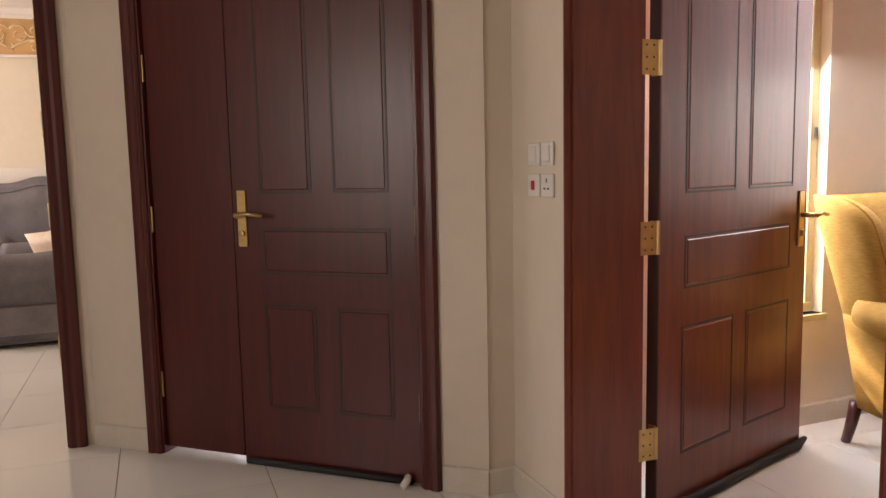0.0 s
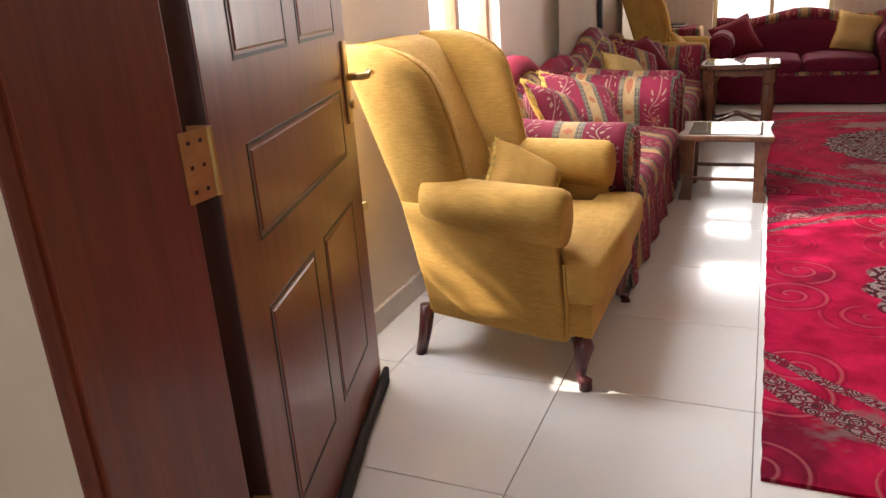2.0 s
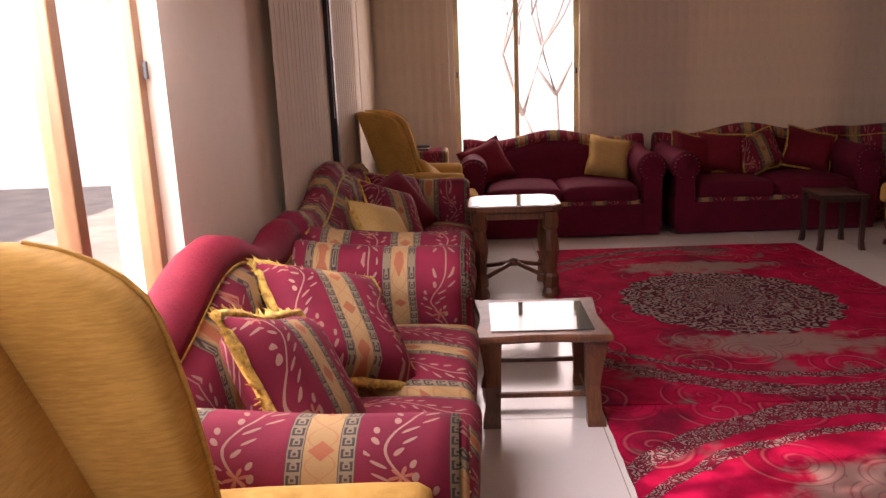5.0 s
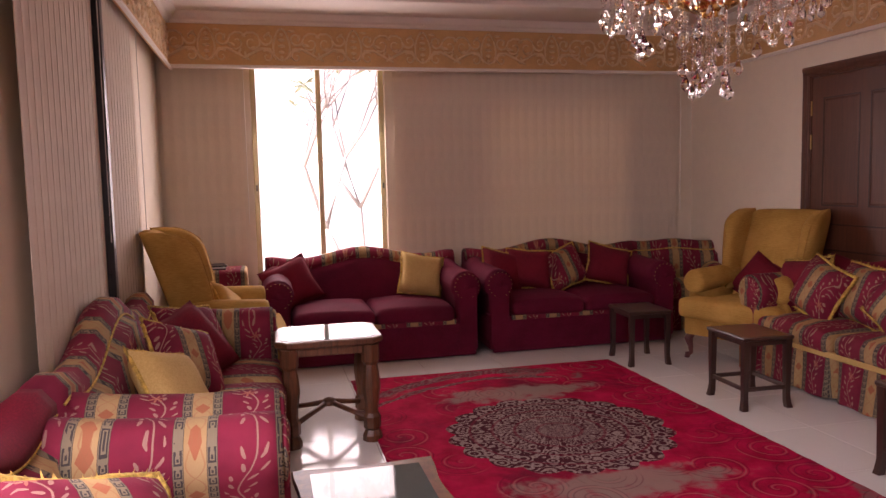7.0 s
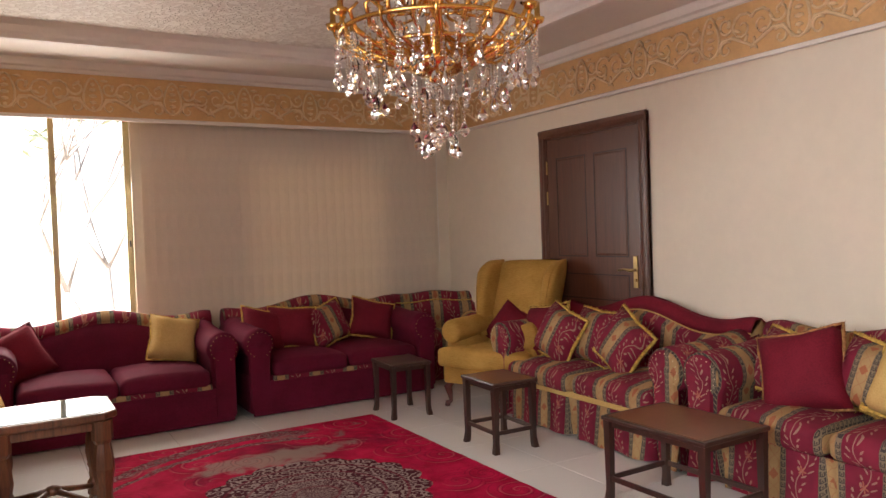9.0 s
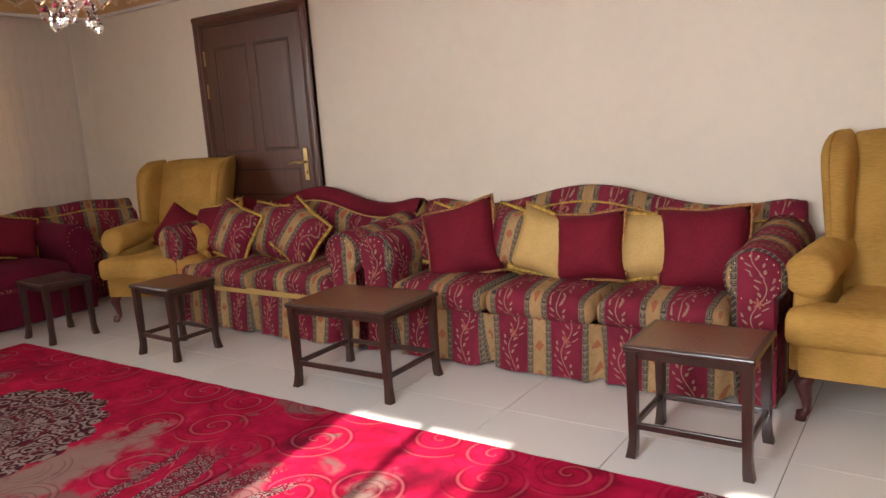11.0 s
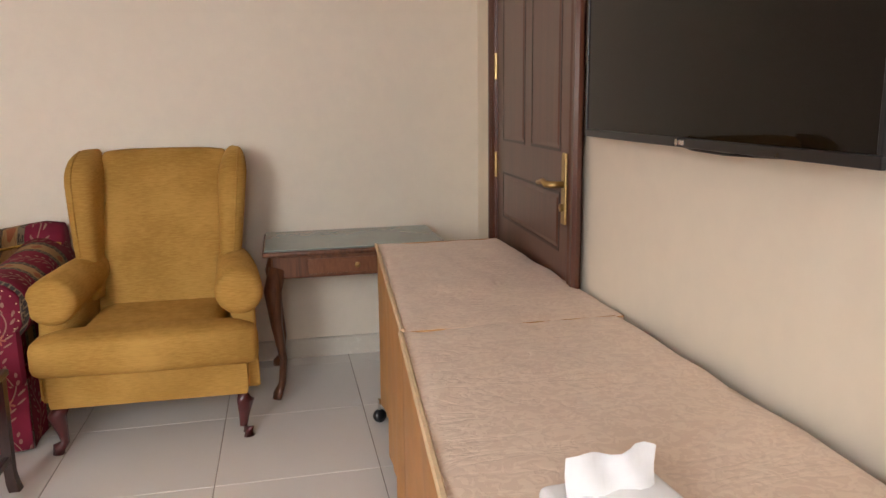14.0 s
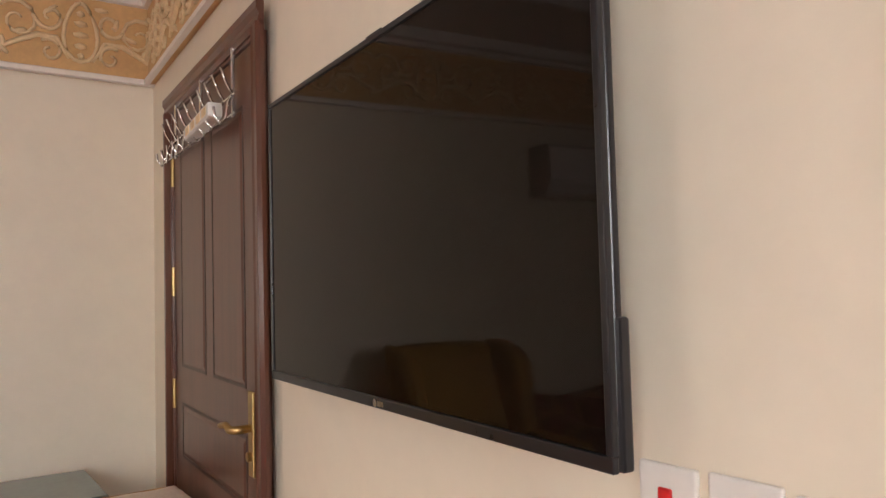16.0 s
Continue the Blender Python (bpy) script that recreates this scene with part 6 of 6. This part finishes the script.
rnd = random.Random(4)
for tier, (n, reach, z0, drop) in enumerate(((12, 0.40, 2.10, 0.02), (8, 0.26, 2.26, 0.02), (6, 0.15, 2.42, 0.0))):
    for i in range(n):
        a = 2 * math.pi * (i + 0.5 * tier) / n
        ca, sa = math.cos(a), math.sin(a)
        arm = part("arm", tube([(ca * r, sa * r, z) for r, z in ((0.03, z0 + 0.02), (reach * 0.35, z0 - 0.06), (reach * 0.7, z0 - 0.07), (reach * 0.95, z0 - 0.01), (reach, z0 + 0.05))], [0.008, 0.007, 0.007, 0.006, 0.007], 7), GOLDMETAL, ch, smooth=True)
        part("candle_cup", lathe([(0.0, z0 + 0.045), (0.022, z0 + 0.05), (0.03, z0 + 0.07), (0.012, z0 + 0.075), (0.011, z0 + 0.13), (0.0, z0 + 0.135)], 9, (ca * reach, sa * reach, 0)), GOLDMETAL, arm, smooth=True)
        for k in range(3 if tier else 5):
            aa = a + (k - 1.5) * 0.11
            rr = reach * (0.98 - 0.12 * (k % 3))
            hang(BEADS, "bead_string", rr * math.cos(aa), rr * math.sin(aa), z0 - 0.01 * k)
            hang(DROP, "crystal_drop", rr * math.cos(aa), rr * math.sin(aa), z0 - 0.125 - 0.02 * rnd.random(), rnd.uniform(0, 60))
# gilt hoops and a basket of curved ribs
for r, z, th in ((0.375, 2.115, 0.009), (0.27, 2.05, 0.008), (0.125, 2.005, 0.011), (0.25, 2.27, 0.007)):
    part("hoop", tube([(r * math.cos(k * math.pi / 24), r * math.sin(k * math.pi / 24), z) for k in range(49)], th, 6), GOLDMETAL, ch, smooth=True)
for i in range(24):
    a = 2 * math.pi * (i + 0.25) / 24
    part("rib", tube([(r * math.cos(a + tw), r * math.sin(a + tw), z) for r, z, tw in ((0.115, 2.01, 0.0), (0.18, 2.02, 0.05), (0.27, 2.05, 0.0), (0.345, 2.10, -0.04), (0.375, 2.16, 0.0), (0.35, 2.19, 0.05))], [0.010, 0.012, 0.009, 0.011, 0.009, 0.006], 6), GOLDMETAL, ch, smooth=True)
for i in range(22):
    a = 2 * math.pi * (i + 0.5) / 22
    hang(BEADS, "bead_string", 0.27 * math.cos(a), 0.27 * math.sin(a), 2.045)
    hang(BIGDROP if i % 3 else DROP, "crystal_drop", 0.27 * math.cos(a), 0.27 * math.sin(a), 1.915 - 0.025 * (i % 3), rnd.uniform(0, 60))
    a += 0.14
    hang(BIGDROP if i % 2 else DROP, "crystal_drop", 0.375 * math.cos(a), 0.375 * math.sin(a), 2.10 - 0.02 * (i % 2), rnd.uniform(0, 60))
    hang(DROP, "crystal_drop", 0.20 * math.cos(a), 0.20 * math.sin(a), 2.0 - 0.03 * (i % 3), rnd.uniform(0, 60))
for i in range(14):
    a = 2 * math.pi * i / 14
    r = 0.10 if i % 2 else 0.06
    zb = 1.99 - 0.04 * (i % 3)
    hang(BEADS, "bead_string", r * math.cos(a), r * math.sin(a), zb)
    hang(BEADS, "bead_string", r * math.cos(a), r * math.sin(a), zb - 0.11)
    hang(BIGDROP, "crystal_drop", r * math.cos(a), r * math.sin(a), zb - 0.215, 20 * i)
hang(BIGDROP, "crystal_drop", 0, 0, 1.74)
hang(BEADS, "bead_string", 0, 0, 1.94)
hang(BEADS, "bead_string", 0, 0, 1.83)


# ---- neighbouring sitting room ----
sofa("sofa", "grey velvet sofa with a patterned cushion in the sitting room", "", 1.3, 0.95, 2, GREYVELVET, GREYVELVET, pose(1.10, 6.95, 0, 0, 0, 90), top=0.80, low=0.78, arm=0.67, skirted=False, trim=GREYVELVET)
sofa("armchair", "grey buttoned velvet armchair with a high back", "", 0.95, 0.72, 1, GREYVELVET, GREYVELVET, pose(0.42, 8.38, 0, 0, 0, 180), top=1.22, low=1.16, arm=0.66, skirted=False, trim=GREYVELVET)
cushion("brown and white patterned cushion on the grey sofa", on_sofa(0.72, 6.62, 0.64, 150, 22, 12), 0.42, 0.42, 0.16, CLOTH)
pm = thing("wall_panelling", "pale horizontal wall boards in the sitting room", "panelling", kind="structure")
for k in range(5):
    part("board", box(-2.85, 1.48, 8.375, 8.399, 0.12 + k * 0.24, 0.345 + k * 0.24, 0.006), WHITE, pm)


# ---- garden ----
tagged(obj("garden_wall", box(-6, 20, 10.4, 10.6, -0.2, 2.3), YARDWALL), "white rendered garden wall", "wall", kind="structure")
# The backdrop is a glowing sheet in place of the bright distance.
tagged(obj("backdrop", box(16.0, 16.1, -12, 14, -1, 9), GLOW), "self-lit pale backdrop for the bright distance beyond the far window", "backdrop", kind="structure")


def tree(label, x, y, seed, crown=(1.6, 2.6, 1.2), leaves=900, lean=0.0, size=0.11, bark=BARK, leaf_mat=LEAF, lift=0.0):
    rnd = random.Random(seed)
    t = thing("tree", label, "tree", at=pose(x, y, -0.2))
    bm = tube([(0, 0, 0), (0.05, 0.03, 0.7), (lean * 0.5, 0.0, 1.4 + lift)], [0.10, 0.08, 0.06], 8)
    tips = []
    for i in range(9):
        a = rnd.uniform(0, 2 * math.pi)
        r, hh = rnd.uniform(0.4, 1.0) * crown[0], 1.4 + lift + rnd.uniform(0.1, 1.0) * crown[1]
        p = [(lean * 0.5, 0, 1.3 + lift), (lean + r * 0.45 * math.cos(a), r * 0.45 * math.sin(a), 1.4 + lift + (hh - 1.4 - lift) * 0.55), (lean + r * math.cos(a), r * math.sin(a), hh)]
        tube(p, [0.045, 0.028, 0.012], 6, bm)
        tips.append((Vector(p[1]), Vector(p[2])))
    part("trunk", bm, bark, t, smooth=True)
    verts, faces = [], []
    for i in range(leaves):
        a, b = rnd.choice(tips)
        c = a.lerp(b, rnd.uniform(0.3, 1.1)) + Vector((rnd.gauss(0, 0.22), rnd.gauss(0, 0.22), rnd.gauss(0, 0.16)))
        m = Euler((rnd.uniform(-0.8, 0.8), rnd.uniform(-0.8, 0.8), rnd.uniform(0, 6.3))).to_matrix()
        l = size * rnd.uniform(0.7, 1.3)
        k = len(verts)
        for q in ((0, -l, 0), (l * 0.33, -l * 0.1, 0.012), (0, l, 0.0), (-l * 0.33, -l * 0.1, 0.012)):
            verts.append(c + m @ Vector(q))
        faces.append((k, k + 1, k + 2, k + 3))
    me = bpy.data.meshes.new("crown")
    me.from_pydata(verts, [], faces)
    me.materials.append(leaf_mat)
    cr = new("crown", me)
    cr.parent = t
    return t


tree("leafy garden tree beyond the side windows", 4.5, 7.4, 3, (1.7, 2.0, 1.0), 330, 0.0, 0.13)
tree("leafy garden tree near the entrance", 2.3, 7.2, 5, (1.6, 2.1, 1.0), 300, 0.0, 0.13)
tree("leafy garden tree further along the wall", 7.4, 8.4, 8, (1.6, 2.2, 1.0), 620, 0.0, 0.13)
tree("fine-leaved bush before the first window", 3.45, 4.85, 12, (0.95, 1.0, 1.0), 1100, 0.0, 0.066, lift=1.05)
tree("fine-leaved bush before the sofa window", 5.15, 4.9, 21, (0.95, 1.3, 1.0), 1200, 0.0, 0.066, lift=0.65)


def frangipani(label, x, y, seed):
    """A bare-limbed tree that forks again and again, with whorls of long leaves at the tips."""
    rnd = random.Random(seed)
    t = thing("tree", label, "tree", at=pose(x, y, -0.2))
    wood_bm, verts, faces = bmesh.new(), [], []

    def limb(start, way, length, r, depth):
        mid = start + way * length * 0.5 + Vector((rnd.uniform(-1, 1), rnd.uniform(-1, 1), 0.4)) * length * 0.07
        end = start + way * length
        tube([start, mid, end], [r, r * 0.85, r * 0.7], 7, wood_bm)
        if depth == 0:
            for k in range(9):
                a = 2 * math.pi * k / 9 + rnd.uniform(-0.3, 0.3)
                out = Vector((math.cos(a), math.sin(a), rnd.uniform(-0.5, 0.6))).normalized()
                side = out.cross(Vector((0, 0, 1))).normalized()
                l, n = rnd.uniform(0.16, 0.28), len(verts)
                sag = Vector((0, 0, -0.06 * rnd.random()))
                verts.extend([end, end + out * l * 0.55 + side * l * 0.15 + sag * 0.4, end + out * l + sag, end + out * l * 0.55 - side * l * 0.15 + sag * 0.4])
                faces.append((n, n + 1, n + 2, n + 3))
            return
        for k in range(2 if rnd.random() < 0.6 else 3):
            turn = Vector((rnd.uniform(-0.7, 0.7), rnd.uniform(-0.75, 0.75), rnd.uniform(-0.05, 0.3)))
            limb(end, (way + turn).normalized(), length * rnd.uniform(0.62, 0.85), r * 0.66, depth - 1)

    limb(Vector((0, 0, 0)), Vector((0.0, 0.40, 1)).normalized(), 1.15, 0.04, 4)
    limb(Vector((0.1, -0.12, 0)), Vector((0.1, 0.10, 1)).normalized(), 1.3, 0.034, 3)
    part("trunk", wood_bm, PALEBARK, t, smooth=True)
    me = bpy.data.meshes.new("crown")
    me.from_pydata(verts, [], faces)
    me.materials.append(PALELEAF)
    cr = new("crown", me)
    cr.parent = t
    return t


frangipani("slender frangipani tree outside the far window", 12.6, 0.98, 9)


# ---- floor tiles ----
P = 0.573
tile_bm = box(0, P - 0.003, 0, P - 0.003, -0.004, 0.0, 0.001, 1)
tile_me = bpy.data.meshes.new("tile")
tile_bm.to_mesh(tile_me)
tile_bm.free()
tile_me.materials.append(TILE)
rest = bmesh.new()
count = 0
for i in range(-11, 16):
    for j in range(-6, 21):
        x, y = 3.485 + (i - 2) * P, -0.725 + j * P
        if x > X_FAR or y + P < Y_S or y > 8.4 or x + P < -2.6:
            continue
        if (x > 2.9 - P and y > Y_N) or (x > 1.6 and y > 4.6):
            continue
        if count < 300 and x > -0.5 and y < 5.2:
            t = new("tile", tile_me)
            t.parent = floor
            t.matrix_basis = pose(x, y, 0)
            count += 1
        else:
            box(x, x + P - 0.003, y, y + P - 0.003, -0.004, 0.0, bm=rest)
tagged(obj("floor_far_tiles", rest, TILE), "cream porcelain tiles at the edge of the hall", "floor", kind="structure")
